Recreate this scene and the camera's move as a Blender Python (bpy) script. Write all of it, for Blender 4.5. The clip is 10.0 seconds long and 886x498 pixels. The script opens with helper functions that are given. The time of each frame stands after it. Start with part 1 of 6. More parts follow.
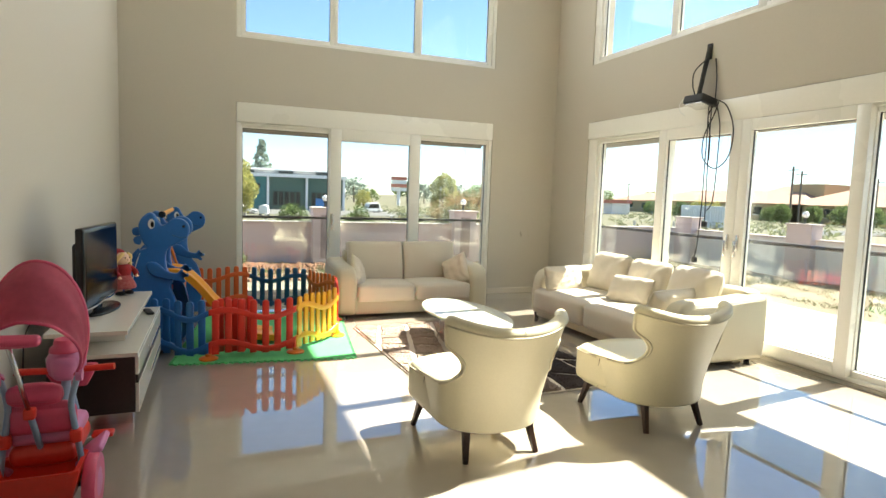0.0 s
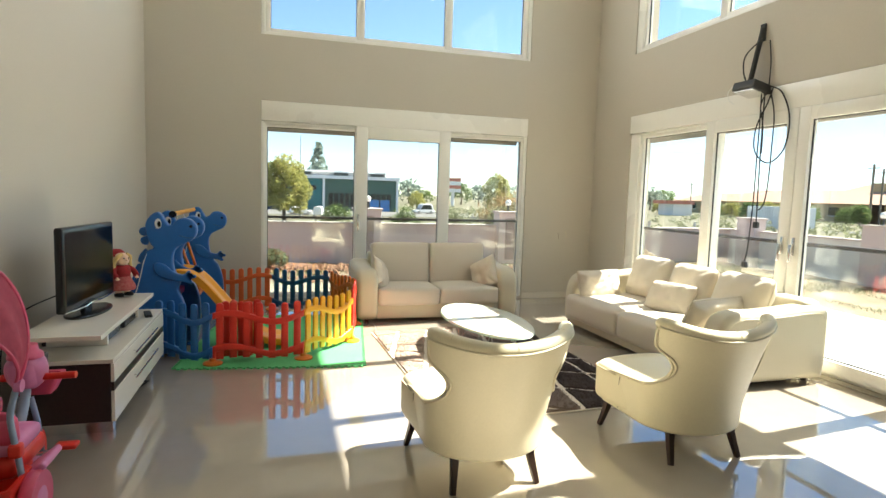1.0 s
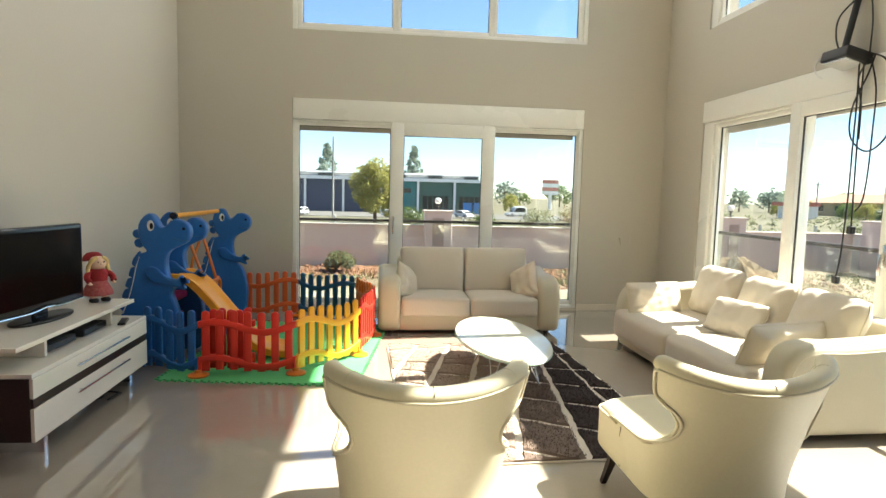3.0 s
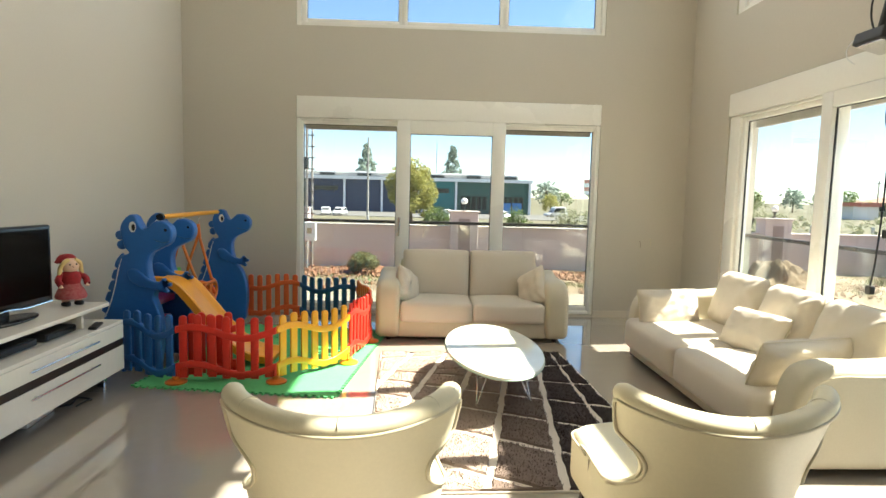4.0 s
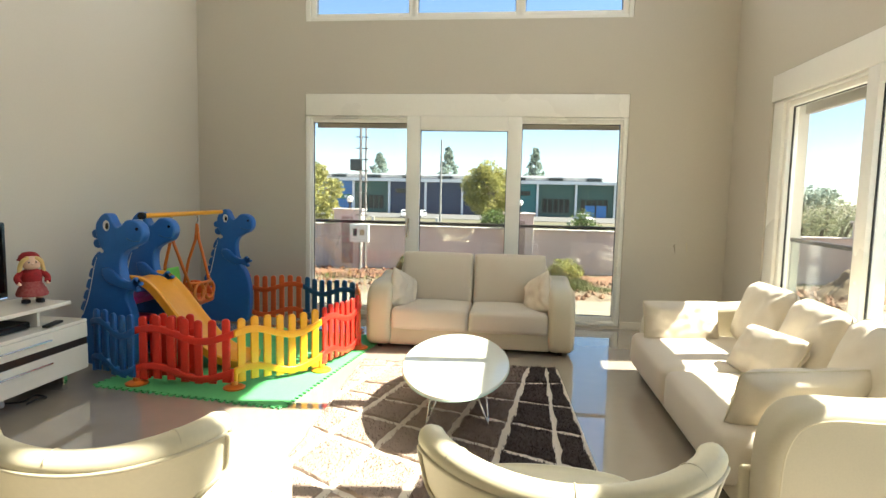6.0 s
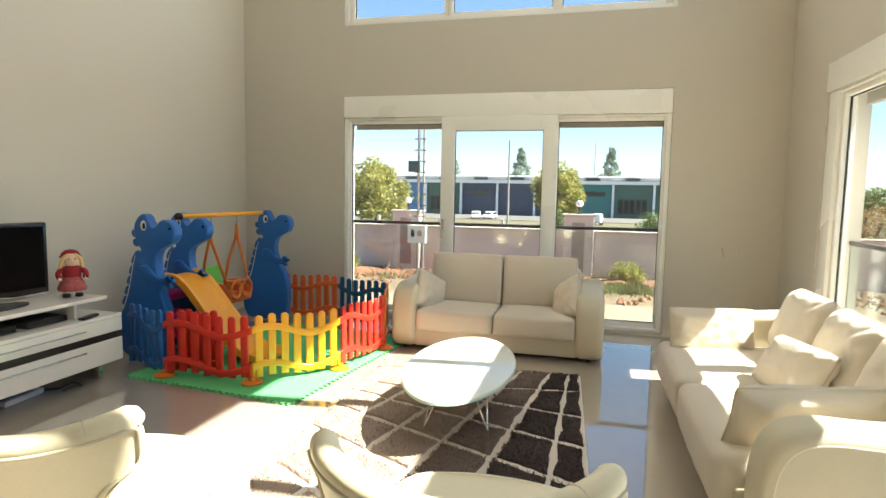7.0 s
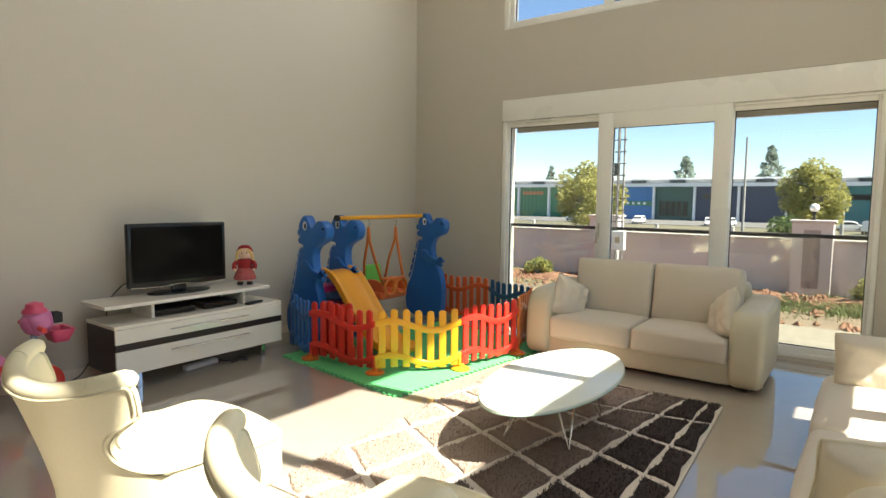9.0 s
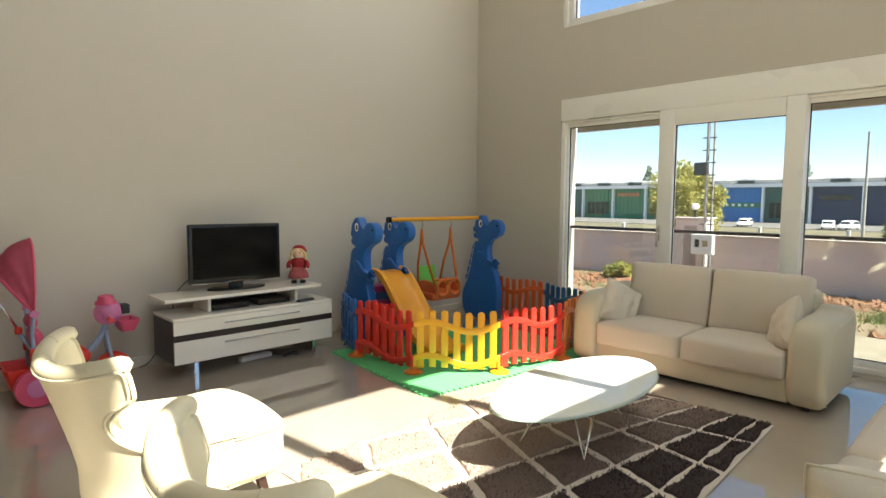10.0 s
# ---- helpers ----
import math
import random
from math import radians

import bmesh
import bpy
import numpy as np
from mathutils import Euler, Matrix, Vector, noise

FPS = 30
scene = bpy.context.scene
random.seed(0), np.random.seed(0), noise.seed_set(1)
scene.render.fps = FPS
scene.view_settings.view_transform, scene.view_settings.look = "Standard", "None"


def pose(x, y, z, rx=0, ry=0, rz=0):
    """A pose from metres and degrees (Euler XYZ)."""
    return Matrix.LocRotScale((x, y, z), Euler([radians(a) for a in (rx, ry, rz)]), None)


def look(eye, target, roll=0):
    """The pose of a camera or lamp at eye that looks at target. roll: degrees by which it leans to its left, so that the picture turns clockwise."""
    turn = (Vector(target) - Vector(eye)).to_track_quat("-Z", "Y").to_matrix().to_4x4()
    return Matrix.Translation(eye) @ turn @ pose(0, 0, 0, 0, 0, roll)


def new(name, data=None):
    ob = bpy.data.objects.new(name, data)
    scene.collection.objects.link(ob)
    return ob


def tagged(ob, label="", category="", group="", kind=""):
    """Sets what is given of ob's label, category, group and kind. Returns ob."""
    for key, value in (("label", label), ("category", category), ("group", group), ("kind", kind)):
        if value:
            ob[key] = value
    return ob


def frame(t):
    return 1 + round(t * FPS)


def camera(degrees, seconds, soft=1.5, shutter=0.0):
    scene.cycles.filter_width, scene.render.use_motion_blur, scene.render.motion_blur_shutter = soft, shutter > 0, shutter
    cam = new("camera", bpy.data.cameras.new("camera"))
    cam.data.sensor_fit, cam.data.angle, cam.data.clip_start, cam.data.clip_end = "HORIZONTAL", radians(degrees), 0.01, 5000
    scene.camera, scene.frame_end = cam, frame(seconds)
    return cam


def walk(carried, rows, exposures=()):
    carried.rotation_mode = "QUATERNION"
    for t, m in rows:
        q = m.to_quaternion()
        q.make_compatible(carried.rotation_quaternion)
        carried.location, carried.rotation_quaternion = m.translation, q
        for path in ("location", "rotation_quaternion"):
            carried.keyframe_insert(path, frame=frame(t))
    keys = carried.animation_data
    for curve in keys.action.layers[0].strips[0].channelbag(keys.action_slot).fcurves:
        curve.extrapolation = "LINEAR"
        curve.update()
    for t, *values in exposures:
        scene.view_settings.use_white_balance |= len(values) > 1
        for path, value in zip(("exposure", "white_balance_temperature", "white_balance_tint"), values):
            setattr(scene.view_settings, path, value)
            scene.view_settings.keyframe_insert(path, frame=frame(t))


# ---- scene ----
cam = camera(75.4, 10.0)
METRES, EYE, TILT, LEAN, TURN = 4.64, 1.45, 0.0, 0.0, -21.7
ROWS = [
    (0.0, 0.0, 0.0, 0.0, 0.18, -5.29, -1.95),
    (0.5, 0.037, 0.0393, -0.0007, 2.98, -5.35, -1.88),
    (1.0, 0.0721, 0.0786, -0.003, 5.73, -5.34, -1.77),
    (1.5, 0.1074, 0.1173, -0.0041, 8.46, -5.34, -1.73),
    (2.0, 0.1435, 0.1568, -0.0043, 11.09, -5.36, -1.6),
    (2.5, 0.1758, 0.1981, -0.0053, 13.47, -5.33, -1.54),
    (4.0, 0.2712, 0.3245, -0.0027, 19.75, -5.42, -1.43),
    (4.5, 0.3055, 0.3662, -0.0035, 21.89, -5.41, -1.4),
    (5.0, 0.3368, 0.4055, -0.0054, 23.85, -5.36, -1.44),
    (6.5, 0.4494, 0.5072, -0.0069, 31.74, -5.3, -1.14),
    (7.0, 0.4865, 0.5376, -0.0067, 35.95, -5.32, -1.05),
    (7.5, 0.52, 0.5676, -0.0048, 40.99, -5.37, -0.98),
    (8.0, 0.5511, 0.602, -0.0055, 46.84, -5.28, -0.76),
    (8.5, 0.5733, 0.6389, -0.0088, 52.76, -5.16, -0.64),
    (9.0, 0.596, 0.678, -0.012, 58.42, -5.01, -0.53),
    (9.5, 0.6173, 0.7191, -0.0127, 63.45, -4.94, -0.5),
    (10.0, 0.6395, 0.7593, -0.0125, 67.7, -4.84, -0.32),
]
LOOK = [(0.0, 2.20, 6530, 5.0), (2.5, 2.10, 6530, 5.5), (4.5, 2.16, 6560, 6.0), (6.5, 2.19, 6650, 6.5), (8.0, 2.18, 6680, 7.5), (8.5, 1.88, 6680, 8.0), (9.0, 1.90, 6680, 8.0), (9.5, 1.97, 6680, 8.0), (10.0, 1.96, 6680, 8.0)]
walk(cam, [(t, pose(0, 0, EYE, TILT, LEAN, TURN) @ pose(METRES * x, METRES * y, METRES * z, 90 + pitch, roll, yaw)) for t, x, y, z, yaw, pitch, roll in ROWS], LOOK)

# ---- light ----
scene.view_settings.exposure = 1.9
SUN_EL, SUN_SLOPE = 51.0, 0.12
world = bpy.data.worlds.new("sky")
scene.world = world
world.use_nodes = True
wn = world.node_tree
sky = wn.nodes.new("ShaderNodeTexSky")
sky.sky_type = "NISHITA"
sky.sun_disc = False
sky.sun_elevation = radians(SUN_EL)
sky.sun_rotation = math.pi / 2 - math.atan(SUN_SLOPE)
sky.air_density, sky.dust_density, sky.ozone_density = 0.8, 0.0, 2.6
wn.links.new(sky.outputs[0], wn.nodes["Background"].inputs[0])
wn.nodes["Background"].inputs[1].default_value = 0.066
sun_dir = Vector((1, SUN_SLOPE, math.tan(radians(SUN_EL)) * math.hypot(1, SUN_SLOPE))).normalized()
sun = new("sun", bpy.data.lights.new("sun", "SUN"))
sun.data.energy, sun.data.angle, sun.data.color = 5.0, radians(0.5), (1.0, 0.94, 0.83)
sun.matrix_world = look(sun_dir * 40, (0, 0, 0))


def sky_lamp(name, at, target, w, h, watts):
    """An added area lamp in the upper part of a high window, boosting the sky's light indoors."""
    ob = new(name, bpy.data.lights.new(name, "AREA"))
    ob.data.shape, ob.data.size, ob.data.size_y, ob.data.energy, ob.data.color = "RECTANGLE", w, h, watts, (1.0, 0.98, 0.93)
    ob.matrix_world = look(at, target)


# fill lamps added out of view to brighten the room
sky_lamp("sky_fill_east", (4.84, 2.85, 4.45), (-1.0, 2.9, 3.6), 2.1, 1.9, 12.0)
sky_lamp("sky_fill_north", (2.02, 7.70, 4.85), (2.02, 0.0, 3.6), 3.3, 1.0, 15.0)


# ---- materials ----
def material(name, color, rough=0.5, metal=0.0, vary=0.08, grain=30.0, blotch=2.0, bump=0.0, bump_scale=200.0, tint=None, spec=0.5, coat=0.0, sheen=0.0, per_object=0.0, thin=0.0):
    """A Principled material whose colour varies at two scales, with fine relief."""
    m = bpy.data.materials.new(name)
    m.use_nodes = True
    nt = m.node_tree
    b = nt.nodes["Principled BSDF"]
    b.inputs["Metallic"].default_value = metal
    b.inputs["Specular IOR Level"].default_value = spec
    b.inputs["Coat Weight"].default_value = coat
    b.inputs["Coat Roughness"].default_value = 0.08
    b.inputs["Sheen Weight"].default_value = sheen
    co = nt.nodes.new("ShaderNodeTexCoord")
    n1, n2 = nt.nodes.new("ShaderNodeTexNoise"), nt.nodes.new("ShaderNodeTexNoise")
    n1.inputs["Scale"].default_value, n2.inputs["Scale"].default_value = blotch, grain
    n1.inputs["Detail"].default_value, n2.inputs["Detail"].default_value = 4, 3
    for n in (n1, n2):
        nt.links.new(co.outputs["Object"], n.inputs["Vector"])
    add = nt.nodes.new("ShaderNodeMath")
    add.operation = "ADD"
    nt.links.new(n1.outputs["Fac"], add.inputs[0])
    nt.links.new(n2.outputs["Fac"], add.inputs[1])
    last = add
    if per_object:
        info = nt.nodes.new("ShaderNodeObjectInfo")
        mul = nt.nodes.new("ShaderNodeMath")
        mul.operation = "MULTIPLY_ADD"
        mul.inputs[1].default_value = per_object
        nt.links.new(info.outputs["Random"], mul.inputs[0])
        nt.links.new(add.outputs[0], mul.inputs[2])
        last = mul
    ramp = nt.nodes.new("ShaderNodeMapRange")
    ramp.inputs["From Min"].default_value, ramp.inputs["From Max"].default_value = 0.6, 1.4 + per_object
    nt.links.new(last.outputs[0], ramp.inputs["Value"])
    mix = nt.nodes.new("ShaderNodeMix")
    mix.data_type = "RGBA"
    nt.links.new(ramp.outputs[0], mix.inputs["Factor"])
    lo = tint if tint else tuple(c * (1 - vary) for c in color)
    hi = color if tint else tuple(min(1, c * (1 + vary)) for c in color)
    mix.inputs["A"].default_value, mix.inputs["B"].default_value = (*lo, 1), (*hi, 1)
    nt.links.new(mix.outputs["Result"], b.inputs["Base Color"])
    rr = nt.nodes.new("ShaderNodeMapRange")
    rr.inputs["To Min"].default_value, rr.inputs["To Max"].default_value = rough * 0.85, min(1, rough * 1.15)
    nt.links.new(n1.outputs["Fac"], rr.inputs["Value"])
    nt.links.new(rr.outputs[0], b.inputs["Roughness"])
    if bump:
        n3 = nt.nodes.new("ShaderNodeTexNoise")
        n3.inputs["Scale"].default_value, n3.inputs["Detail"].default_value = bump_scale, 3
        nt.links.new(co.outputs["Object"], n3.inputs["Vector"])
        bp = nt.nodes.new("ShaderNodeBump")
        bp.inputs["Strength"].default_value, bp.inputs["Distance"].default_value = bump, 0.004
        nt.links.new(n3.outputs["Fac"], bp.inputs["Height"])
        nt.links.new(bp.outputs[0], b.inputs["Normal"])
    if thin:
        tl, ms = nt.nodes.new("ShaderNodeBsdfTranslucent"), nt.nodes.new("ShaderNodeMixShader")
        ms.inputs["Fac"].default_value = thin
        nt.links.new(mix.outputs["Result"], tl.inputs["Color"])
        nt.links.new(b.outputs[0], ms.inputs[1])
        nt.links.new(tl.outputs[0], ms.inputs[2])
        nt.links.new(ms.outputs[0], nt.nodes["Material Output"].inputs["Surface"])
    return m


def glass_material(name, tint=(0.96, 0.98, 0.97), boost=1.0):
    """Clear window glass: see-through, with Fresnel gloss."""
    m = bpy.data.materials.new(name)
    m.use_nodes = True
    nt = m.node_tree
    nt.nodes.remove(nt.nodes["Principled BSDF"])
    tr, gl, mx, fr, pw, ml = (nt.nodes.new("ShaderNode" + k) for k in ("BsdfTransparent", "BsdfGlossy", "MixShader", "LayerWeight", "Math", "Math"))
    tr.inputs["Color"].default_value = (*tint, 1)
    gl.inputs["Roughness"].default_value = 0.01
    fr.inputs["Blend"].default_value = 0.5
    pw.operation, pw.inputs[1].default_value = "POWER", 4.0
    ml.operation, ml.inputs[1].default_value, ml.inputs[2].default_value = "MULTIPLY_ADD", 0.5, 0.022 * boost
    nt.links.new(fr.outputs["Facing"], pw.inputs[0])
    nt.links.new(pw.outputs[0], ml.inputs[0])
    nt.links.new(ml.outputs[0], mx.inputs["Fac"])
    nt.links.new(tr.outputs[0], mx.inputs[1])
    nt.links.new(gl.outputs[0], mx.inputs[2])
    nt.links.new(mx.outputs[0], nt.nodes["Material Output"].inputs["Surface"])
    return m


M = {
    "wall": material("wall_paint", (0.55, 0.505, 0.43), 0.75, vary=0.025, grain=60, blotch=0.8, bump=0.06, bump_scale=180),
    "ceiling": material("ceiling_paint", (0.84, 0.82, 0.78), 0.8, vary=0.02, bump=0.05),
    "floor": material("polished_floor", (0.4, 0.352, 0.29), 0.035, vary=0.04, grain=9, blotch=0.9, spec=1.0, coat=1.0),
    "base": material("baseboard_tile", (0.66, 0.60, 0.51), 0.15, vary=0.03),
    "pvc": material("white_pvc", (0.86, 0.84, 0.78), 0.28, vary=0.02, blotch=1.0),
    "gasket": material("black_gasket", (0.02, 0.02, 0.02), 0.6),
    "rail": material("dark_handrail", (0.05, 0.042, 0.038), 0.4, vary=0.1),
    "shutter": material("shutter_grey", (0.36, 0.33, 0.29), 0.5, vary=0.08),
    "steel": material("steel", (0.72, 0.71, 0.70), 0.22, 1.0, vary=0.04),
    "chrome": material("chrome", (0.82, 0.82, 0.82), 0.08, 1.0, vary=0.02),
    "leather": material("cream_leatherette", (0.72, 0.66, 0.47), 0.42, vary=0.035, grain=80, blotch=3, bump=0.12, bump_scale=420),
    "seam": material("stitching_shadow", (0.30, 0.26, 0.19), 0.8),
    "piping": material("leather_piping", (0.62, 0.56, 0.40), 0.45, vary=0.04),
    "sofa": material("sofa_cream", (0.58, 0.53, 0.39), 0.55, vary=0.045, grain=120, blotch=4, bump=0.2, bump_scale=600, sheen=0.1),
    "sofa_seat": material("sofa_fabric", (0.62, 0.56, 0.46), 0.75, vary=0.04, grain=150, blotch=4, bump=0.3, bump_scale=700, sheen=0.2),
    "cushion": material("cushion_fabric", (0.67, 0.605, 0.49), 0.75, vary=0.045, grain=140, blotch=6, bump=0.3, bump_scale=600, sheen=0.2),
    "leg": material("dark_wood", (0.035, 0.018, 0.012), 0.3, vary=0.25, grain=40),
    "table": material("white_table_top", (0.74, 0.77, 0.67), 0.06, vary=0.03, blotch=3, spec=0.6),
    "edge": material("table_edge", (0.50, 0.66, 0.56), 0.15, vary=0.03),
    "rug_base": material("rug_cream", (0.70, 0.63, 0.54), 0.95, vary=0.12, grain=160, bump=0.8, bump_scale=300),
    "rug_dark": material("rug_dark_pile", (0.045, 0.030, 0.026), 0.95, vary=0.45, grain=170, bump=1.0, bump_scale=260, per_object=0.1),
    "rug_mid": material("rug_mid_pile", (0.175, 0.128, 0.102), 0.95, vary=0.2, grain=170, bump=0.5, bump_scale=260, per_object=0.1),
    "rug_light": material("rug_light_pile", (0.33, 0.255, 0.205), 0.95, vary=0.16, grain=170, bump=0.4, bump_scale=260, per_object=0.1),
    "lacquer": material("cream_lacquer", (0.78, 0.74, 0.65), 0.12, vary=0.025, blotch=2),
    "wenge": material("wenge_wood", (0.028, 0.017, 0.015), 0.4, vary=0.25, grain=50),
    "black": material("black_plastic", (0.007, 0.007, 0.008), 0.25, vary=0.15),
    "black_matt": material("black_matt", (0.02, 0.02, 0.02), 0.6, vary=0.15),
    "screen": material("tv_screen", (0.003, 0.003, 0.0035), 0.12, vary=0.05, spec=0.12),
    "blue": material("blue_plastic", (0.018, 0.125, 0.41), 0.33, vary=0.08, bump=0.05, bump_scale=60),
    "blue_d": material("dark_blue_plastic", (0.015, 0.09, 0.22), 0.35, vary=0.08),
    "red": material("red_plastic", (0.66, 0.032, 0.018), 0.33, vary=0.08, bump=0.05, bump_scale=60),
    "orange_s": material("slide_orange_plastic", (0.80, 0.33, 0.02), 0.3, vary=0.06),
    "yellow": material("yellow_plastic", (0.84, 0.37, 0.018), 0.33, vary=0.06),
    "orange": material("orange_plastic", (0.64, 0.16, 0.02), 0.33, vary=0.07),
    "orange_r": material("orange_red_plastic", (0.70, 0.12, 0.03), 0.33, vary=0.07),
    "green": material("green_foam", (0.10, 0.46, 0.16), 0.8, vary=0.08, bump=0.3, bump_scale=150),
    "magenta": material("magenta_plastic", (0.55, 0.02, 0.20), 0.35, vary=0.06),
    "lime": material("lime_plastic", (0.16, 0.55, 0.06), 0.35),
    "white": material("white_plastic", (0.8, 0.8, 0.78), 0.4, vary=0.03),
    "pink": material("pink_plastic", (0.62, 0.075, 0.16), 0.38, vary=0.08),
    "pink_l": material("light_pink_plastic", (0.6, 0.19, 0.37), 0.38, vary=0.08),
    "pink_cloth": material("pink_canopy_cloth", (0.6, 0.12, 0.19), 0.7, vary=0.12, blotch=8, bump=0.3, bump_scale=300),
    "grey_blue": material("grey_blue_tube", (0.28, 0.36, 0.50), 0.35, vary=0.08),
    "skin": material("doll_cream", (0.75, 0.50, 0.36), 0.6),
    "doll_print": material("doll_printed_cloth", (0.42, 0.13, 0.12), 0.85, tint=(0.30, 0.03, 0.035), grain=60, blotch=55),
    "straw": material("doll_straw", (0.72, 0.52, 0.22), 0.8),
    "doll_red": material("doll_red_cloth", (0.28, 0.012, 0.016), 0.85, vary=0.35, grain=90, blotch=30),
    "glass": glass_material("window_glass", boost=3.6),
    "glass_high": glass_material("high_window_glass", boost=0.4),
    "glass_rail": glass_material("balustrade_glass", (0.90, 0.93, 0.92), 2.2),
}

M["floor"].node_tree.nodes["Principled BSDF"].inputs["Coat Roughness"].default_value = 0.02
M["floor"].node_tree.nodes["Principled BSDF"].inputs["Coat IOR"].default_value = 1.6


# ---- mesh helpers ----
def finish(bm, name, mat, smooth=False):
    bmesh.ops.recalc_face_normals(bm, faces=bm.faces)
    me = bpy.data.meshes.new(name)
    bm.to_mesh(me)
    bm.free()
    for mm in mat if isinstance(mat, (list, tuple)) else (mat,):
        me.materials.append(mm)
    if smooth:
        me.polygons.foreach_set("use_smooth", [True] * len(me.polygons))
        if smooth is not True:
            me.set_sharp_from_angle(angle=radians(smooth))
    return me


def part(name, bm, mat, parent=None, label="", smooth=False):
    """Links a bmesh as ONE mesh object under a thing or a part."""
    ob = new(name, finish(bm, name, mat, smooth))
    ob.parent = parent
    if label:
        tagged(ob, label)
    return ob


def thing(name, label, category, group="", kind="", at=(0, 0, 0), rz=0.0, rx=0.0, ry=0.0):
    ob = new(name)
    ob.empty_display_size = 0.1
    ob.matrix_world = pose(*at, rx, ry, rz)
    return tagged(ob, label, category, group, kind)


def solid(name, bm, mat, label, category, group="", kind="", smooth=False, at=(0, 0, 0), rz=0.0):
    ob = new(name, finish(bm, name, mat, smooth))
    ob.matrix_world = pose(*at, 0, 0, rz)
    return tagged(ob, label, category, group, kind)


def box(bm, x0, x1, y0, y1, z0, z1, bevel=0.0, seg=2):
    r = bmesh.ops.create_cube(bm, size=1)
    bmesh.ops.transform(bm, matrix=Matrix.Translation(((x0 + x1) / 2, (y0 + y1) / 2, (z0 + z1) / 2)) @ Matrix.Diagonal((x1 - x0, y1 - y0, z1 - z0, 1)), verts=r["verts"])
    if bevel:
        es = list({e for v in r["verts"] for e in v.link_edges})
        bmesh.ops.bevel(bm, geom=es, offset=bevel, segments=seg, profile=0.5, affect="EDGES")
    return bm


def one_box(x0, x1, y0, y1, z0, z1, bevel=0.0, seg=2):
    return box(bmesh.new(), x0, x1, y0, y1, z0, z1, bevel, seg)


def rbox(sx, sy, sz, r, n=10, puff=(0, 0, 0), m=None, crumple=0.0):
    """A rounded, puffed block centred at 0, for cushions and upholstery."""
    bm = bmesh.new()
    bmesh.ops.create_cube(bm, size=2)
    bmesh.ops.subdivide_edges(bm, edges=bm.edges[:], cuts=n, use_grid_fill=True)
    vs = bm.verts[:]
    h = Vector((sx / 2, sy / 2, sz / 2))
    for v in vs:
        u = Vector([math.sin(c * math.pi / 2) for c in v.co])
        p = Vector((u.x * h.x, u.y * h.y, u.z * h.z))
        inner = Vector([max(-(k - r), min(k - r, c)) for c, k in zip(p, h)])
        d = p - inner
        if d.length > 1e-9:
            p = inner + d.normalized() * r
        w = [1 - c * c for c in u]
        p.x += puff[0] * u.x * w[1] * w[2]
        p.y += puff[1] * u.y * w[0] * w[2]
        p.z += puff[2] * u.z * w[0] * w[1]
        if crumple:
            p += crumple * noise.noise_vector(p * 7 + Vector((sx, sy, sz)) * 9)
        v.co = m @ p if m else p
    return bm


def slab(profile, w, r=0.0, seg=3, m=None, bm=None):
    """A closed outline (a, b) drawn out along the third axis from 0 to w, with rounded rims."""
    bm = bm or bmesh.new()
    n = len(profile)
    pts = [Vector(p) for p in profile]
    if sum(pts[i].x * pts[(i + 1) % n].y - pts[(i + 1) % n].x * pts[i].y for i in range(n)) < 0:
        pts.reverse()
    nor = []
    for i in range(n):
        e1, e2 = (pts[i] - pts[i - 1]).normalized(), (pts[(i + 1) % n] - pts[i]).normalized()
        q = Vector((e1.y + e2.y, -e1.x - e2.x))
        q = q.normalized() if q.length > 1e-6 else Vector((e1.y, -e1.x))
        nor.append(q / max(0.5, q.dot(Vector((e1.y, -e1.x)))))
    rim = [(r * (1 - math.sin(a)), r * (1 - math.cos(a))) for a in [math.pi / 2 * k / seg for k in range(seg + 1)]] if r else [(0, 0)]
    levels = rim + [(i, w - d) for i, d in rim[::-1]]
    grid = []
    for inset, z in levels:
        ring = []
        for p, q in zip(pts, nor):
            c = p - q * inset
            v = Vector((c.x, c.y, z))
            ring.append(bm.verts.new(m @ v if m else v))
        grid.append(ring)
    for a, b in zip(grid, grid[1:]):
        for i in range(n):
            bm.faces.new((a[i], a[(i + 1) % n], b[(i + 1) % n], b[i]))
    for ring in (grid[0], grid[-1]):
        f = bm.faces.new(ring)
        if n > 4:
            f.normal_update()
            bmesh.ops.triangulate(bm, faces=[f], ngon_method="EAR_CLIP")
    return bm


def smooth_line(pts, n=8, closed=False):
    """Catmull-Rom through 2D or 3D points."""
    ps = [Vector(p) for p in pts]
    k = len(ps)
    out = []
    for i in range(k if closed else k - 1):
        p0, p1, p2, p3 = (ps[(i + j) % k] if closed else ps[max(0, min(k - 1, i + j))] for j in (-1, 0, 1, 2))
        for j in range(n):
            t = j / n
            out.append(0.5 * ((2 * p1) + (p2 - p0) * t + (2 * p0 - 5 * p1 + 4 * p2 - p3) * t * t + (3 * p1 - p0 - 3 * p2 + p3) * t ** 3))
    if not closed:
        out.append(ps[-1])
    return out


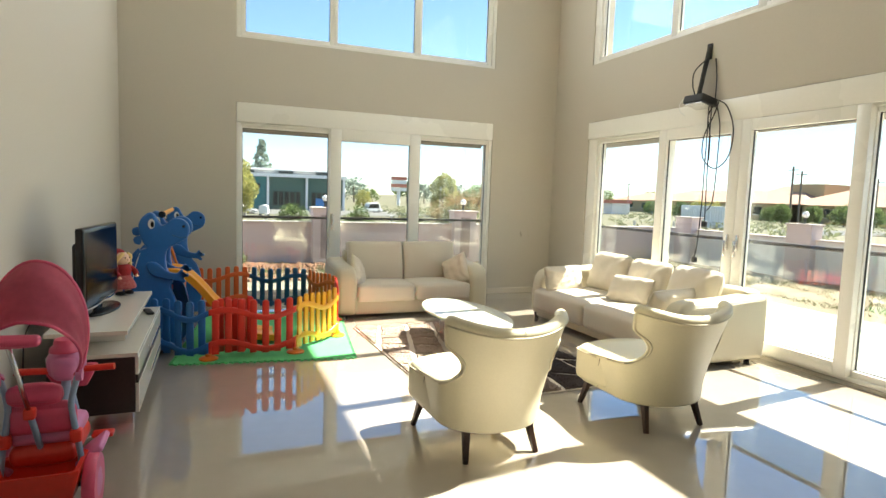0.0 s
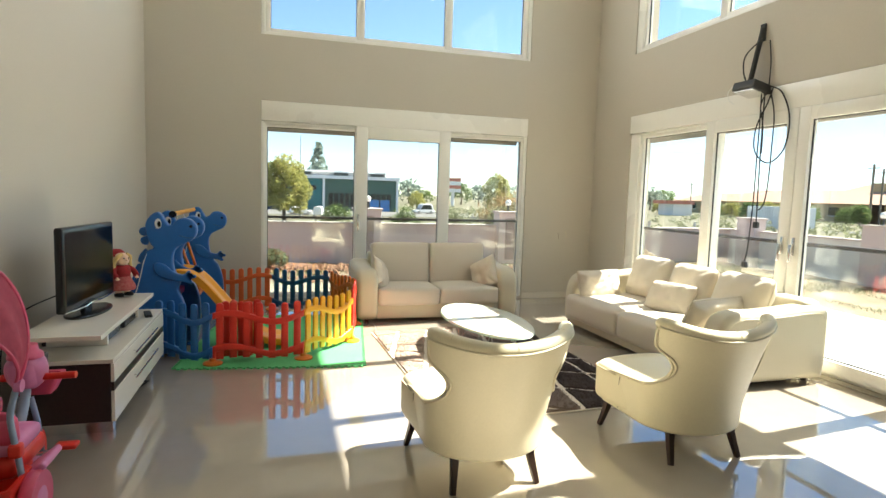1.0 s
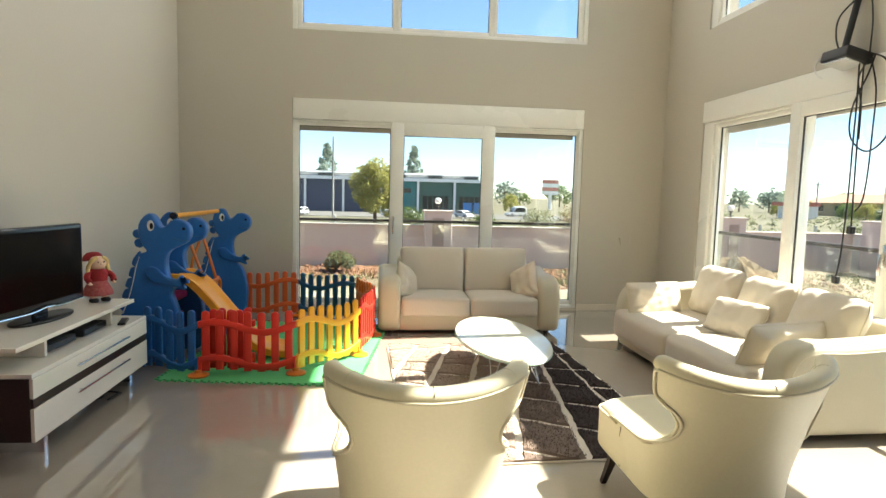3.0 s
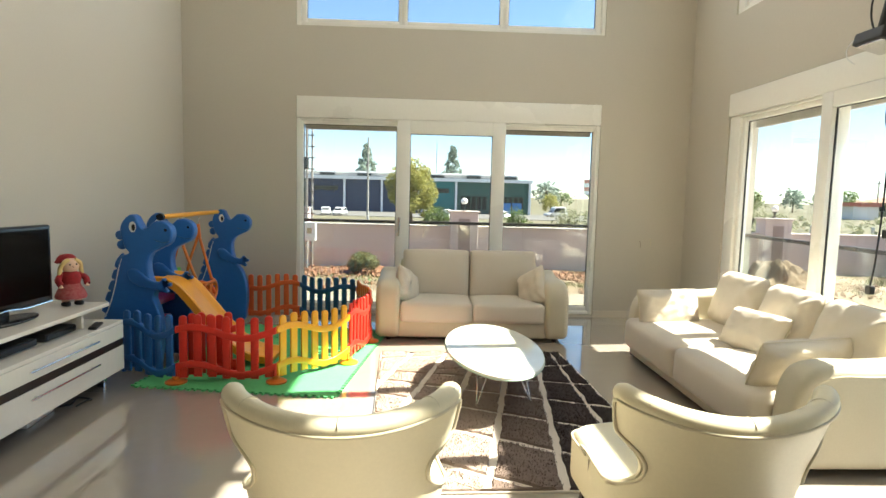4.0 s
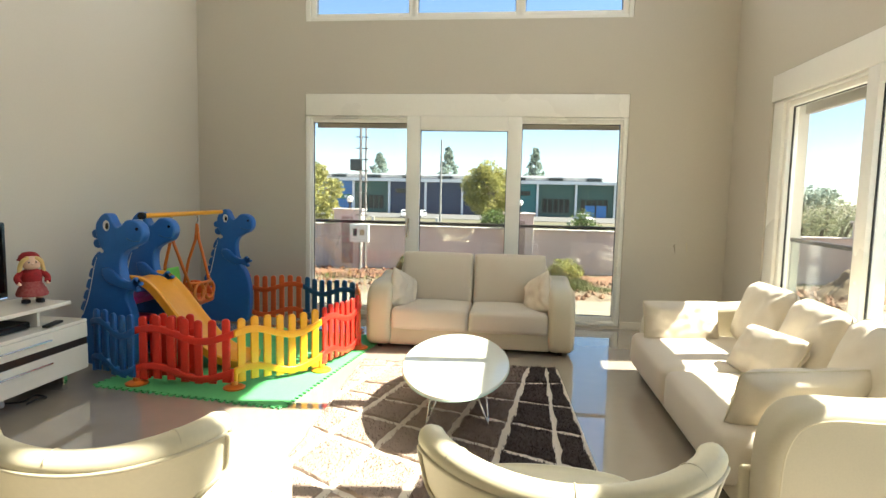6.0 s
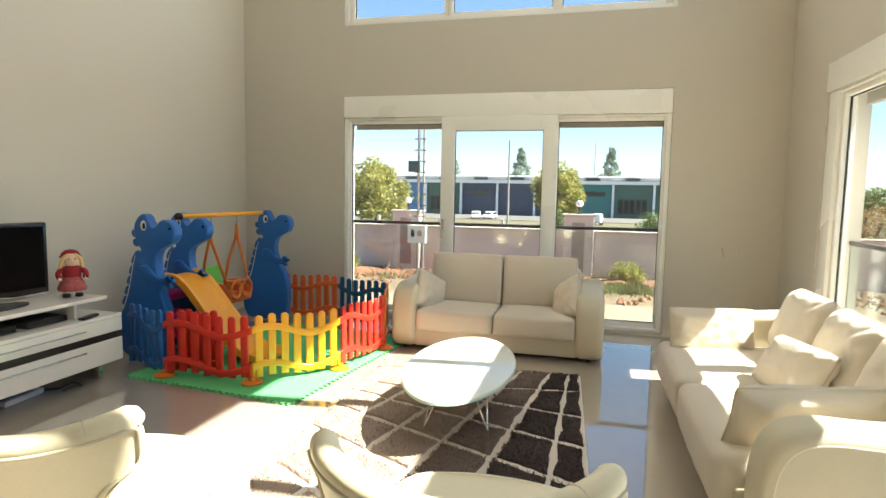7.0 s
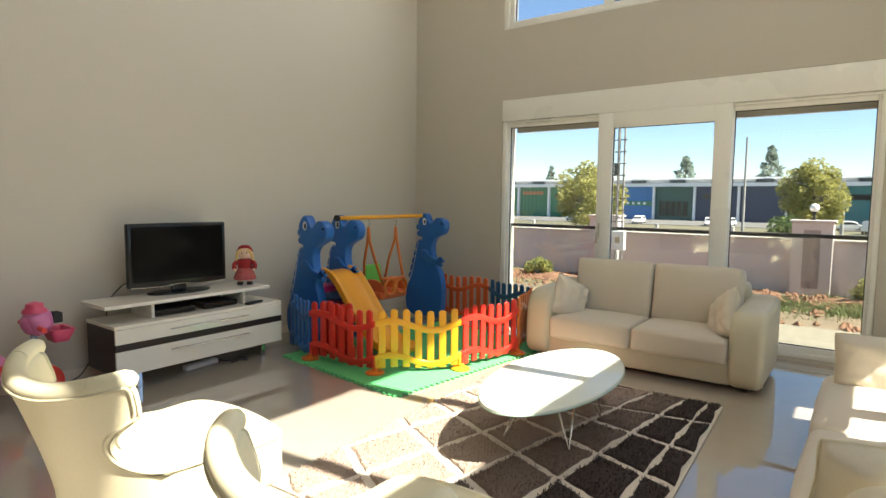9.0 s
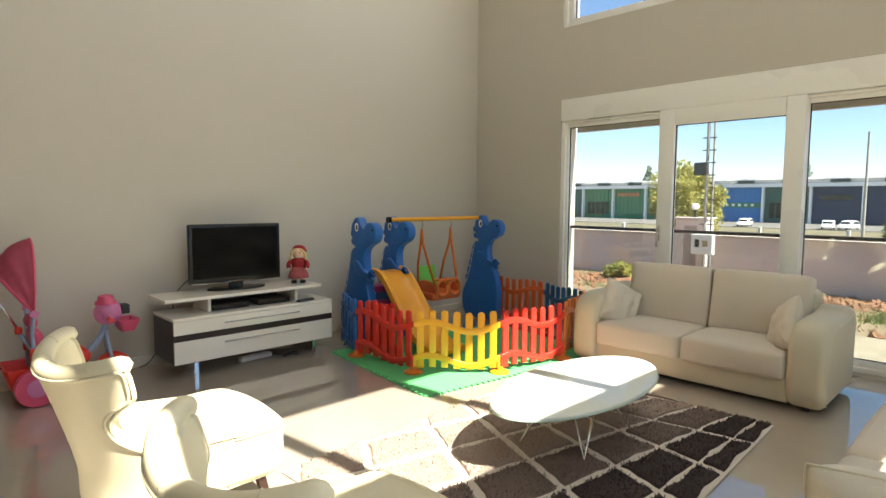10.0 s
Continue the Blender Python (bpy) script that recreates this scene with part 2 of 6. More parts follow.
def tube(pts, r, seg=8, bm=None, closed=False, taper=None):
    """A round bar along 3D points."""
    bm = bm or bmesh.new()
    ps = [Vector(p) for p in pts]
    k = len(ps)
    rings = []
    ref = None
    for i, p in enumerate(ps):
        d = (ps[(i + 1) % k] - ps[i - 1]) if closed else (ps[min(k - 1, i + 1)] - ps[max(0, i - 1)])
        d.normalize()
        if ref is None:
            ref = d.orthogonal().normalized()
        ref = (ref - d * ref.dot(d))
        ref = ref.normalized() if ref.length > 1e-6 else d.orthogonal().normalized()
        side = d.cross(ref)
        rad = r * (taper[0] + (taper[1] - taper[0]) * i / max(1, k - 1)) if taper else r
        rings.append([bm.verts.new(p + (ref * math.cos(2 * math.pi * j / seg) + side * math.sin(2 * math.pi * j / seg)) * rad) for j in range(seg)])
    pairs = list(zip(rings, rings[1:])) + ([(rings[-1], rings[0])] if closed else [])
    for a, b in pairs:
        for j in range(seg):
            bm.faces.new((a[j], a[(j + 1) % seg], b[(j + 1) % seg], b[j]))
    if not closed:
        bm.faces.new(rings[0])
        bm.faces.new(rings[-1])
    return bm


def lathe(profile, seg=20, m=None, bm=None):
    """Turns (radius, height) pairs round the z axis."""
    bm = bm or bmesh.new()
    rings = []
    for rad, z in profile:
        ring = []
        for j in range(seg):
            v = Vector((max(rad, 1e-4) * math.cos(2 * math.pi * j / seg), max(rad, 1e-4) * math.sin(2 * math.pi * j / seg), z))
            ring.append(bm.verts.new(m @ v if m else v))
        rings.append(ring)
    for a, b in zip(rings, rings[1:]):
        for j in range(seg):
            bm.faces.new((a[j], a[(j + 1) % seg], b[(j + 1) % seg], b[j]))
    bm.faces.new(rings[0])
    bm.faces.new(rings[-1])
    return bm


def wall_mesh(us, vs, holes, depth, m):
    """A wall of the given depth with real openings: us and vs are its ends, holes (u0, u1, v0, v1)."""
    ug = sorted({*us, *[h[0] for h in holes], *[h[1] for h in holes]})
    vg = sorted({*vs, *[h[2] for h in holes], *[h[3] for h in holes]})
    full = {}
    for i in range(len(ug) - 1):
        for j in range(len(vg) - 1):
            cu, cv = (ug[i] + ug[i + 1]) / 2, (vg[j] + vg[j + 1]) / 2
            full[i, j] = not any(h[0] < cu < h[1] and h[2] < cv < h[3] for h in holes)
    bm = bmesh.new()

    def quad(*ps):
        bm.faces.new([bm.verts.new(m @ Vector(p)) for p in ps])

    for (i, j), on in full.items():
        if not on:
            continue
        a, b, c, d = ug[i], ug[i + 1], vg[j], vg[j + 1]
        for w in (0, depth):
            quad((a, c, w), (b, c, w), (b, d, w), (a, d, w))
        for di, dj, p, q in ((-1, 0, (a, c), (a, d)), (1, 0, (b, c), (b, d)), (0, -1, (a, c), (b, c)), (0, 1, (a, d), (b, d))):
            if not full.get((i + di, j + dj), 0):
                quad((*p, 0), (*q, 0), (*q, depth), (*p, depth))
    bmesh.ops.remove_doubles(bm, verts=bm.verts, dist=1e-5)
    return bm


XZ = Matrix(((1, 0, 0, 0), (0, 0, 1, 0), (0, 1, 0, 0), (0, 0, 0, 1)))  # (u, v, w) to (x=u, y=w, z=v)
YZ = Matrix(((0, 0, 1, 0), (1, 0, 0, 0), (0, 1, 0, 0), (0, 0, 0, 1)))  # (u, v, w) to (x=w, y=u, z=v)

# ---- room ----
XL, XR, YF, YB, ZC, TH = -1.05, 4.86, 7.72, -3.2, 5.95, 0.32
FW = (0.24, 3.80)        # the far opening, along x
RW = (1.74, 6.84)        # the opening in the window wall at the side, along y
HEAD, SILL2, HEAD2 = 2.535, 3.32, 5.45

solid("floor", one_box(XL - TH, XR + TH, YB - TH, YF + TH, -0.25, 0.0), M["floor"], "polished cream porcelain floor, glossy, with sun patches", "floor", kind="structure")
solid("ceiling", one_box(XL - TH, XR + TH, YB - TH, YF + TH, ZC, ZC + 0.25), M["ceiling"], "plain white painted ceiling high above the room", "ceiling", kind="structure")
solid("wall_north", wall_mesh((XL - TH, XR + TH), (0.0, ZC), [(*FW, 0.03, HEAD), (*FW, SILL2, HEAD2)], TH, Matrix.Translation((0, YF, 0)) @ XZ), M["wall"],
      "beige painted wall with a sliding door below a high window", "wall", kind="structure")
solid("wall_east", wall_mesh((YB - TH, YF), (0.0, ZC), [(*RW, 0.03, HEAD), (*RW, SILL2, HEAD2)], TH, Matrix.Translation((XR, 0, 0)) @ YZ), M["wall"],
      "beige painted wall with wide sliding doors below a high window", "wall", kind="structure")
solid("wall_west", one_box(XL - TH, XL, YB - TH, YF, 0, ZC), M["wall"], "plain beige painted wall behind the television", "wall", kind="structure")
solid("wall_south", one_box(XL, XR, YB - TH, YB, 0, ZC), M["wall"], "plain beige painted wall closing the room", "wall", kind="structure")
bm = bmesh.new()
box(bm, XL, FW[0], YF - 0.014, YF, 0.0, 0.085, 0.003, 1)
box(bm, FW[1], XR, YF - 0.014, YF, 0.0, 0.085, 0.003, 1)
box(bm, XL, XL + 0.014, YB, YF - 0.015, 0.0, 0.085, 0.003, 1)
box(bm, XR - 0.014, XR, RW[1], YF - 0.015, 0.0, 0.085, 0.003, 1)
box(bm, XR - 0.014, XR, YB, RW[0], 0.0, 0.085, 0.003, 1)
solid("baseboard", bm, M["base"], "low cream tile baseboard along the beige walls", "baseboard", kind="structure")


# ---- windows ----
def window(name, label, u0, u1, z0, z1, leaves, m, box_h=0.0, handles=(), jamb=0.05):
    """A white PVC window in an opening. leaves: (start, end, sliding) along u; m lays (u, into the room, z) into the world."""
    w = thing(name, label, "window", kind="structure")
    top = z1 - box_h

    def bar(name, a, b, c, d, e, f, mat="pvc", parent=w, bevel=0.006, label=""):
        bm = one_box(a, b, c, d, e, f, bevel)
        bmesh.ops.transform(bm, matrix=m, verts=bm.verts)
        return part(name, bm, M[mat], parent, label, smooth=35)

    fr, dp = 0.05, 0.11
    lid = 0.022 if box_h else fr
    bm = bmesh.new()
    for a in ((u0, u0 + fr, z0, top), (u1 - jamb, u1, z0, top), (u0 + fr, u1 - jamb, top - lid, top), (u0 + fr, u1 - jamb, z0, z0 + fr * 0.8)):
        box(bm, a[0], a[1], -dp, -0.015, a[2], a[3], 0.006)
    bmesh.ops.transform(bm, matrix=m, verts=bm.verts)
    part("window_frame", bm, M["pvc"], w, smooth=35)
    if box_h:
        bar("shutter_box", u0 + 0.004, u1 - 0.004, -0.16, 0.012, top + 0.004, z1 - 0.004, bevel=0.008)
        bar("shutter_strip", u0 + fr, u1 - fr, -0.318, -0.26, top - 0.10, z1, "shutter", label="lower edge of a grey roller shutter")
    for a, b, sliding in leaves:
        s = sliding or 0.06
        y0, y1 = (-0.07, 0.02) if sliding else (-0.13, -0.045)
        bm = bmesh.new()
        zt, zb = top + 0.002 if sliding else top - lid * 0.9, z0 + fr * 0.6
        st = sliding or (0.072 - fr + lid if box_h else s)
        for q in ((a, a + s, zb, zt), (b - s, b, zb, zt), (a + s, b - s, zt - st, zt), (a + s, b - s, zb, zb + s)):
            box(bm, q[0], q[1], y0, y1, q[2], q[3], 0.007)
        bmesh.ops.transform(bm, matrix=m, verts=bm.verts)
        sash = part("sash", bm, M["pvc"], w, smooth=35)
        bm = bmesh.new()
        ym, g = (y0 + y1) / 2, 0.007
        for q in ((a + s - g, a + s + g, zb + s, zt - st), (b - s - g, b - s + g, zb + s, zt - st), (a + s, b - s, zt - st - g, zt - st + g), (a + s, b - s, zb + s - g, zb + s + g)):
            box(bm, q[0], q[1], ym - 0.007, ym + 0.007, q[2], q[3])
        bmesh.ops.transform(bm, matrix=m, verts=bm.verts)
        part("gasket", bm, M["gasket"], sash)
        p = bar("pane", a + s - 0.004, b - s + 0.004, ym - 0.004, ym + 0.004, zb + s - 0.004, zt - st + 0.004, "glass" if box_h else "glass_high", sash, 0)
        p.visible_shadow = False
    for u, side in handles:
        bm = bmesh.new()
        box(bm, u - 0.014, u + 0.014, 0.02, 0.035, 1.0, 1.16, 0.005)
        box(bm, u - 0.009, u + 0.009, 0.035, 0.065, 1.06, 1.10, 0.004)
        box(bm, u - 0.011, u + 0.011, 0.055, 0.072, 0.94, 1.10, 0.006)
        bmesh.ops.transform(bm, matrix=m, verts=bm.verts)
        part("handle", bm, M["steel"], w, "grey lever handle", smooth=35)
    return w


NORTH = Matrix.Translation((0, YF, 0)) @ Matrix.Diagonal((1, -1, 1, 1))                       # u = x
EAST = Matrix.Translation((XR, 0, 0)) @ Matrix(((0, -1, 0, 0), (1, 0, 0, 0), (0, 0, 1, 0), (0, 0, 0, 1)))  # u = y
window("window_1", "white PVC sliding door with three panes and shutter box", *FW, 0.03, HEAD, [(0.252, 1.46, 0), (1.41, 2.676, 0.152), (2.62, 3.788, 0)], NORTH, 0.25, [(1.445, 1)])
window("window_2", "high white window with three panes of blue sky", *FW, SILL2, HEAD2, [(0.29, 1.46, 0), (1.44, 2.63, 0), (2.61, 3.75, 0)], NORTH)
window("window_3", "wide white PVC sliding doors with four panes and shutter box", *RW, 0.03, HEAD, [(5.30, 6.67, 0), (4.285, 5.425, 0.122), (3.07, 4.28, 0.112), (1.79, 3.12, 0)], EAST, 0.235, [(4.345, 1), (4.225, -1)], 0.18)
window("window_4", "high white window with four panes of blue sky", *RW, SILL2, HEAD2, [(5.36, 6.75, 0), (4.21, 5.38, 0), (3.03, 4.23, 0), (1.79, 3.05, 0)], EAST, jamb=0.12)


def balustrade(u0, u1, m, label):
    t = thing("glass_balustrade", label, "balustrade", "glass balustrades outside the doors")
    bm = one_box(u0, u1, -0.275, -0.235, 1.075, 1.11, 0.006)
    bmesh.ops.transform(bm, matrix=m, verts=bm.verts)
    part("handrail", bm, M["rail"], t, "dark brown handrail")
    bm = one_box(u0, u1, -0.258, -0.248, 0.04, 1.078)
    bmesh.ops.transform(bm, matrix=m, verts=bm.verts)
    part("pane", bm, M["glass_rail"], t, "clear glass panel").visible_shadow = False


balustrade(*FW, NORTH, "low glass balustrade with a dark handrail outside the door")
balustrade(*RW, EAST, "long low glass balustrade with a dark handrail outside")


# ---- upholstery ----
def pillow(w, h, d, at, rx=0.0, ry=0.0, rz=0.0, label="cream fabric cushion", name="cushion", group="loose cushions on the sofas", mat="cushion"):
    """A soft cushion of width w and height h, standing in its own x-z plane, with pinched corners."""
    bm = bmesh.new()
    n = 26
    rows = {}
    for side in (1, -1):
        for i in range(n + 1):
            for j in range(n + 1):
                u, v = 2 * i / n - 1, 2 * j / n - 1
                edge = i in (0, n) or j in (0, n)
                if side < 0 and edge:
                    rows[side, i, j] = rows[1, i, j]
                    continue
                fat = ((1 - u ** 4) * (1 - v ** 4)) ** 0.62
                round_off = 1 - (0.11 if h > 0.45 else 0.05) * (u * v) ** 4
                pin = round_off - 0.05 * (1 - abs(u) ** 2) * abs(v) ** 3
                piv = round_off - 0.06 * (1 - abs(v) ** 2) * abs(u) ** 3
                p = Vector((u * w / 2 * piv, side * d / 2 * fat, v * h / 2 * pin))
                ruck = noise.noise(Vector((u * 2.3, v * 2.3, side * 3 + w * 11))) * 0.018 * fat + 0.010 * noise.noise(Vector((u * 5, v * 3, w * 17 + side))) + 0.012 * math.sin(11 * (abs(u) - abs(v)) + 4 * u) * (u * v) ** 2 * 4 * fat
                p.y += ruck * (1 if fat > 0.05 else 0)
                rows[side, i, j] = bm.verts.new(p)
    for side in (1, -1):
        for i in range(n):
            for j in range(n):
                bm.faces.new([rows[side, a, b] for a, b in ((i, j), (i + 1, j), (i + 1, j + 1), (i, j + 1))])
    t = thing(name, label, "cushion", group)
    t.matrix_world = pose(*at, rx, ry, rz)
    part("cover", bm, M[mat], t, smooth=True)
    k = 24
    rim = [(-1 + 2 * i / k, -1) for i in range(k)] + [(1, -1 + 2 * i / k) for i in range(k)] + [(1 - 2 * i / k, 1) for i in range(k)] + [(-1, 1 - 2 * i / k) for i in range(k)]
    off = [1 - (0.11 if h > 0.45 else 0.05) * (u * v) ** 4 for u, v in rim]
    pts = [Vector((u * w / 2 * (o - 0.06 * (1 - v * v) * abs(u) ** 3), 0, v * h / 2 * (o - 0.05 * (1 - u * u) * abs(v) ** 3))) for (u, v), o in zip(rim, off)]
    part("seam", tube(pts, 0.004, 5, closed=True), M["piping"], t, "stitched edge seam", smooth=True)
    return t


def sofa(name, label, w, d, seats, back_h, arm_w, at, rz, hard_back, seat_h=0.19, front=0.0, arm_front=0.0):
    """A sofa with its front at y = 0 and its back at y = d, x from 0 to w."""
    t = thing(name, label, "sofa", at=at, rz=rz)
    part("base", one_box(arm_w - 0.02, w - arm_w + 0.02, 0.04, d - 0.05, 0.035, 0.25, 0.02, 3), M["sofa"], t, smooth=40)
    prof = smooth_line([(0.05, 0.035), (0.005, 0.10), (0.0, 0.30), (0.02, 0.46), (0.09, 0.565), (0.22, 0.60), (0.42, 0.60), (0.62, 0.61), (d - 0.12, 0.64), (d - 0.02, 0.60), (d, 0.5), (d, 0.2), (d - 0.03, 0.04)], 5)
    prof = [Vector((arm_front + p.x * (d - arm_front) / d, p.y)) for p in prof]
    for x, side in ((0, -1), (w - arm_w, 1)):
        arm = part("armrest", slab([(p.x, p.y) for p in prof], arm_w, 0.055, 5, Matrix.Translation((x, 0, 0)) @ YZ), M["sofa"], t, smooth=50)
        xo = x + (0.004 if side < 0 else arm_w - 0.004)
        ins = [Vector((xo, 0.055 + (p.x) * (d - 0.11) / d, 0.055 + (p.y - 0.055) * 0.91)) for p in prof[3:-3]]
        part("piping", tube(ins, 0.006, 6), M["piping"], arm, "cream edge piping", smooth=True)
    part("backrest", rbox(w - (2 * arm_w - 0.06 if hard_back else 0.12), 0.2, back_h - 0.14, 0.06, 8, m=Matrix.Translation((w / 2, d - 0.12, 0.08 + (back_h - 0.14) / 2))), M["sofa"], t, smooth=True)
    sw = (w - 2 * arm_w) / seats
    for i in range(seats):
        x = arm_w + sw * (i + 0.5)
        part("seat_cushion", rbox(sw - 0.008, d - 0.24, seat_h, 0.034 if hard_back else 0.06, 14, (0, 0.012, 0.022), Matrix.Translation((x, (d - 0.24) / 2 - front, 0.38 - seat_h / 2)), crumple=0.004), M["sofa_seat"], t, smooth=True)
    if hard_back:
        for i in range(seats):
            x = arm_w + sw * (i + 0.5)
            m = Matrix.Translation((x, d - 0.225, 0.595)) @ Matrix.Rotation(radians(-9), 4, "X")
            part("back_cushion", rbox(sw - 0.012, 0.19, 0.50, 0.035, 12, (0, 0.03, 0.006), m, crumple=0.006), M["sofa_seat"], t, smooth=True)
    for x in (0.12, w - 0.12):
        for y in (0.1, d - 0.1):
            part("foot", lathe([(0.022, 0), (0.026, 0.02), (0.03, 0.06)], 12, Matrix.Translation((x, y, 0))), M["leg"], t, "dark wooden foot")
    return t


sofa("sofa", "cream two-seater sofa with rounded arms before the door", 1.90, 0.86, 2, 0.80, 0.235, (1.285, 6.43, 0), 0, True)
sofa("sofa", "cream three-seater sofa with loose cushions beside the windows", 2.46, 1.16, 2, 0.74, 0.22, (3.60, 6.20, 0), -90, False, 0.26, 0.04, 0.07)
pillow(0.38, 0.38, 0.13, (1.585, 6.72, 0.495), -16, 26, 60, "small square cream cushion leaning on a sofa arm")
pillow(0.40, 0.40, 0.13, (2.86, 6.72, 0.50), -16, -28, -54, "small square cream cushion leaning on a sofa arm")
pillow(0.66, 0.50, 0.20, (4.40, 5.62, 0.60), -17, 0, -88, "large cream back cushion on the long sofa", "back_cushion")
pillow(0.66, 0.50, 0.20, (4.40, 4.97, 0.59), -19, 0, -92, "large cream back cushion on the long sofa", "back_cushion")
pillow(0.68, 0.50, 0.22, (4.38, 4.30, 0.595), -18, 0, -94, "large cream back cushion on the long sofa", "back_cushion")
pillow(0.60, 0.33, 0.15, (3.90, 5.83, 0.50), -14, 0, 9, "oblong cream cushion leaning on the sofa's far arm")
pillow(0.52, 0.33, 0.16, (4.14, 4.93, 0.505), -30, 0, -74, "oblong cream cushion lying against the back cushions")
pillow(0.76, 0.33, 0.16, (3.985, 4.165, 0.50), 20, 0, 14, "oblong cream cushion leaning on the sofa's near arm")


def armchair(at, rz, label):
    """A tub chair that faces +y: a bent shell with wings and side notches round a thick seat."""
    t = thing("armchair", label, "armchair", "cream tub armchairs", at=at, rz=rz)
    R, DEEP, straight = 0.335, 0.225, 0.40
    arc = R * math.pi / 2
    SAG = 0.06

    def dip(s):
        return SAG * math.cos(math.pi / 2 * min(1, abs(s) / arc)) ** 2

    def plan(s, z, out):
        side = 1 if s >= 0 else -1
        a = abs(s)
        if a < arc:
            th = a / R
            x, y, nx, ny = R * math.sin(th), -DEEP * math.cos(th), math.sin(th), -math.cos(th)
        else:
            x, y, nx, ny = R, a - arc, 1.0, 0.0
        k = 0.84 + 0.25 * max(0, z - 0.15) / 0.7 * (1 if a < arc else max(0, 1 - (a - arc) / 0.25) * 0.6 + 0.4)
        lean = -0.34 * max(0, z - 0.28) ** 1.25
        return Vector(((x * k + nx * out) * side, y * (0.92 + 0.08 * k) + ny * out + lean, z))

    knots = [(0.17, arc + straight), (0.30, arc + straight), (0.385, arc + straight - 0.01), (0.42, arc + 0.14), (0.45, arc - 0.07), (0.50, arc - 0.175), (0.56, arc - 0.205), (0.61, arc - 0.175), (0.648, arc - 0.105), (0.675, arc - 0.065), (0.745, arc - 0.05), (0.775, arc - 0.05), (0.79, arc - 0.06), (0.80, arc - 0.085)]
    zs = [(p.x, p.y) for p in smooth_line(knots, 4)]
    n = 44
    bm = bmesh.new()
    outer, inner = [], []
    for z, S in zs:
        cols = [S * (2 * j / n - 1) for j in range(n + 1)]
        top = max(0, (z - 0.776) / 0.062)
        sag = lambda s: z - dip(s) * max(0, min(1, (z - 0.5) / 0.28))
        outer.append([bm.verts.new(plan(c, sag(c), 0.03 - 0.012 * top)) for c in cols])
        inner.append([bm.verts.new(plan(c, sag(c), -0.045 + 0.02 * top)) for c in cols])
    for g, flip in ((outer, False), (inner, True)):
        for a, b in zip(g, g[1:]):
            for j in range(n):
                bm.faces.new((a[j], a[j + 1], b[j + 1], b[j]))
    for i in range(len(zs) - 1):
        for j in (0, n):
            bm.faces.new((outer[i][j], outer[i + 1][j], inner[i + 1][j], inner[i][j]))
    for i in (0, len(zs) - 1):
        for j in range(n):
            bm.faces.new((outer[i][j], outer[i][j + 1], inner[i][j + 1], inner[i][j]))
    bmesh.ops.recalc_face_normals(bm, faces=bm.faces)
    rim = [e for e in bm.edges if len(e.link_faces) == 2 and e.calc_face_angle(0) > 1.0]
    bmesh.ops.bevel(bm, geom=rim, offset=0.018, segments=3, profile=0.5, affect="EDGES")
    shell = part("backrest", bm, M["leather"], t, "cream leatherette bent backrest with wings", smooth=True)
    s_roll = arc - 0.075
    roll = [plan(s_roll * (1 - 2 * j / 40), 0.800 - dip(s_roll * (1 - 2 * j / 40)), -0.006) for j in range(41)]
    down = [Vector((0, 0, -0.012)), Vector((0, 0, -0.004))]
    ends = [roll[0] + (roll[0] - roll[1]).normalized() * d + w for d, w in ((0.034, down[0]), (0.018, down[1]))]
    tail = [roll[-1] + (roll[-1] - roll[-2]).normalized() * d + w for d, w in ((0.018, down[1]), (0.034, down[0]))]
    bm = tube(ends + roll + tail, 0.037, 16)
    tip = len(ends + roll + tail)
    for k, v in enumerate(bm.verts):
        ring = k // 16
        shrink = {0: 0.45, 1: 0.85, tip - 2: 0.85, tip - 1: 0.45}.get(ring, 1.0)
        v.co = (ends + roll + tail)[ring].lerp(v.co, shrink)
    part("rim_roll", bm, M["leather"], shell, "padded roll along the top of the back", smooth=True)
    edge = [plan(S - 0.036, z, 0.033) for z, S in zs[7:] if z < 0.776]
    s_top = arc - 0.10
    top = [plan(s_top * (1 - 2 * j / 30), 0.788 - dip(s_top * (1 - 2 * j / 30)), 0.0335) for j in range(31)]
    other = [Vector((-p.x, p.y, p.z)) for p in edge[::-1]]
    part("piping", tube(edge + top + other, 0.0065, 6), M["piping"], shell, "raised cream piping", smooth=True)
    for side in (-1, 1):
        line = [plan(side * (arc + 0.2), 0.19 + 0.02 * k, 0.0315) for k in range(11)]
        part("side_seam", tube(line, 0.0035, 6), M["seam"], shell, "stitched side seam", smooth=True)
    for k in range(-1, 2):
        q = 0.3 * k
        mid, side = plan(q, 0.800 - dip(q), -0.006), (plan(q, 0.800, 0.02) - plan(q, 0.800, -0.02)).normalized()
        line = [mid + side * 0.0375 * math.cos(radians(a)) + Vector((0, 0, 0.0375 * math.sin(radians(a)))) for a in range(20, 161, 20)]
        part("rim_seam", tube(line, 0.0022, 6), M["piping"], shell, "short seam across the rim", smooth=True)
    seat = smooth_line([(-0.30, 0.0), (-0.335, 0.32), (-0.31, 0.46), (-0.15, 0.495), (0.15, 0.495), (0.31, 0.46), (0.335, 0.32), (0.30, 0.0), (0.2, -0.17), (0.0, -0.2), (-0.2, -0.17)], 6, True)
    bm = slab([(p.x, p.y) for p in seat], 0.235, 0.045, 4, Matrix.Translation((0, 0, 0.18)))
    for v in bm.verts:
        if v.co.z > 0.38:
            v.co.z += 0.022 * max(0, 1 - (v.co.x / 0.3) ** 2)
    part("seat", bm, M["leather"], t, "thick cream leatherette seat", smooth=50)
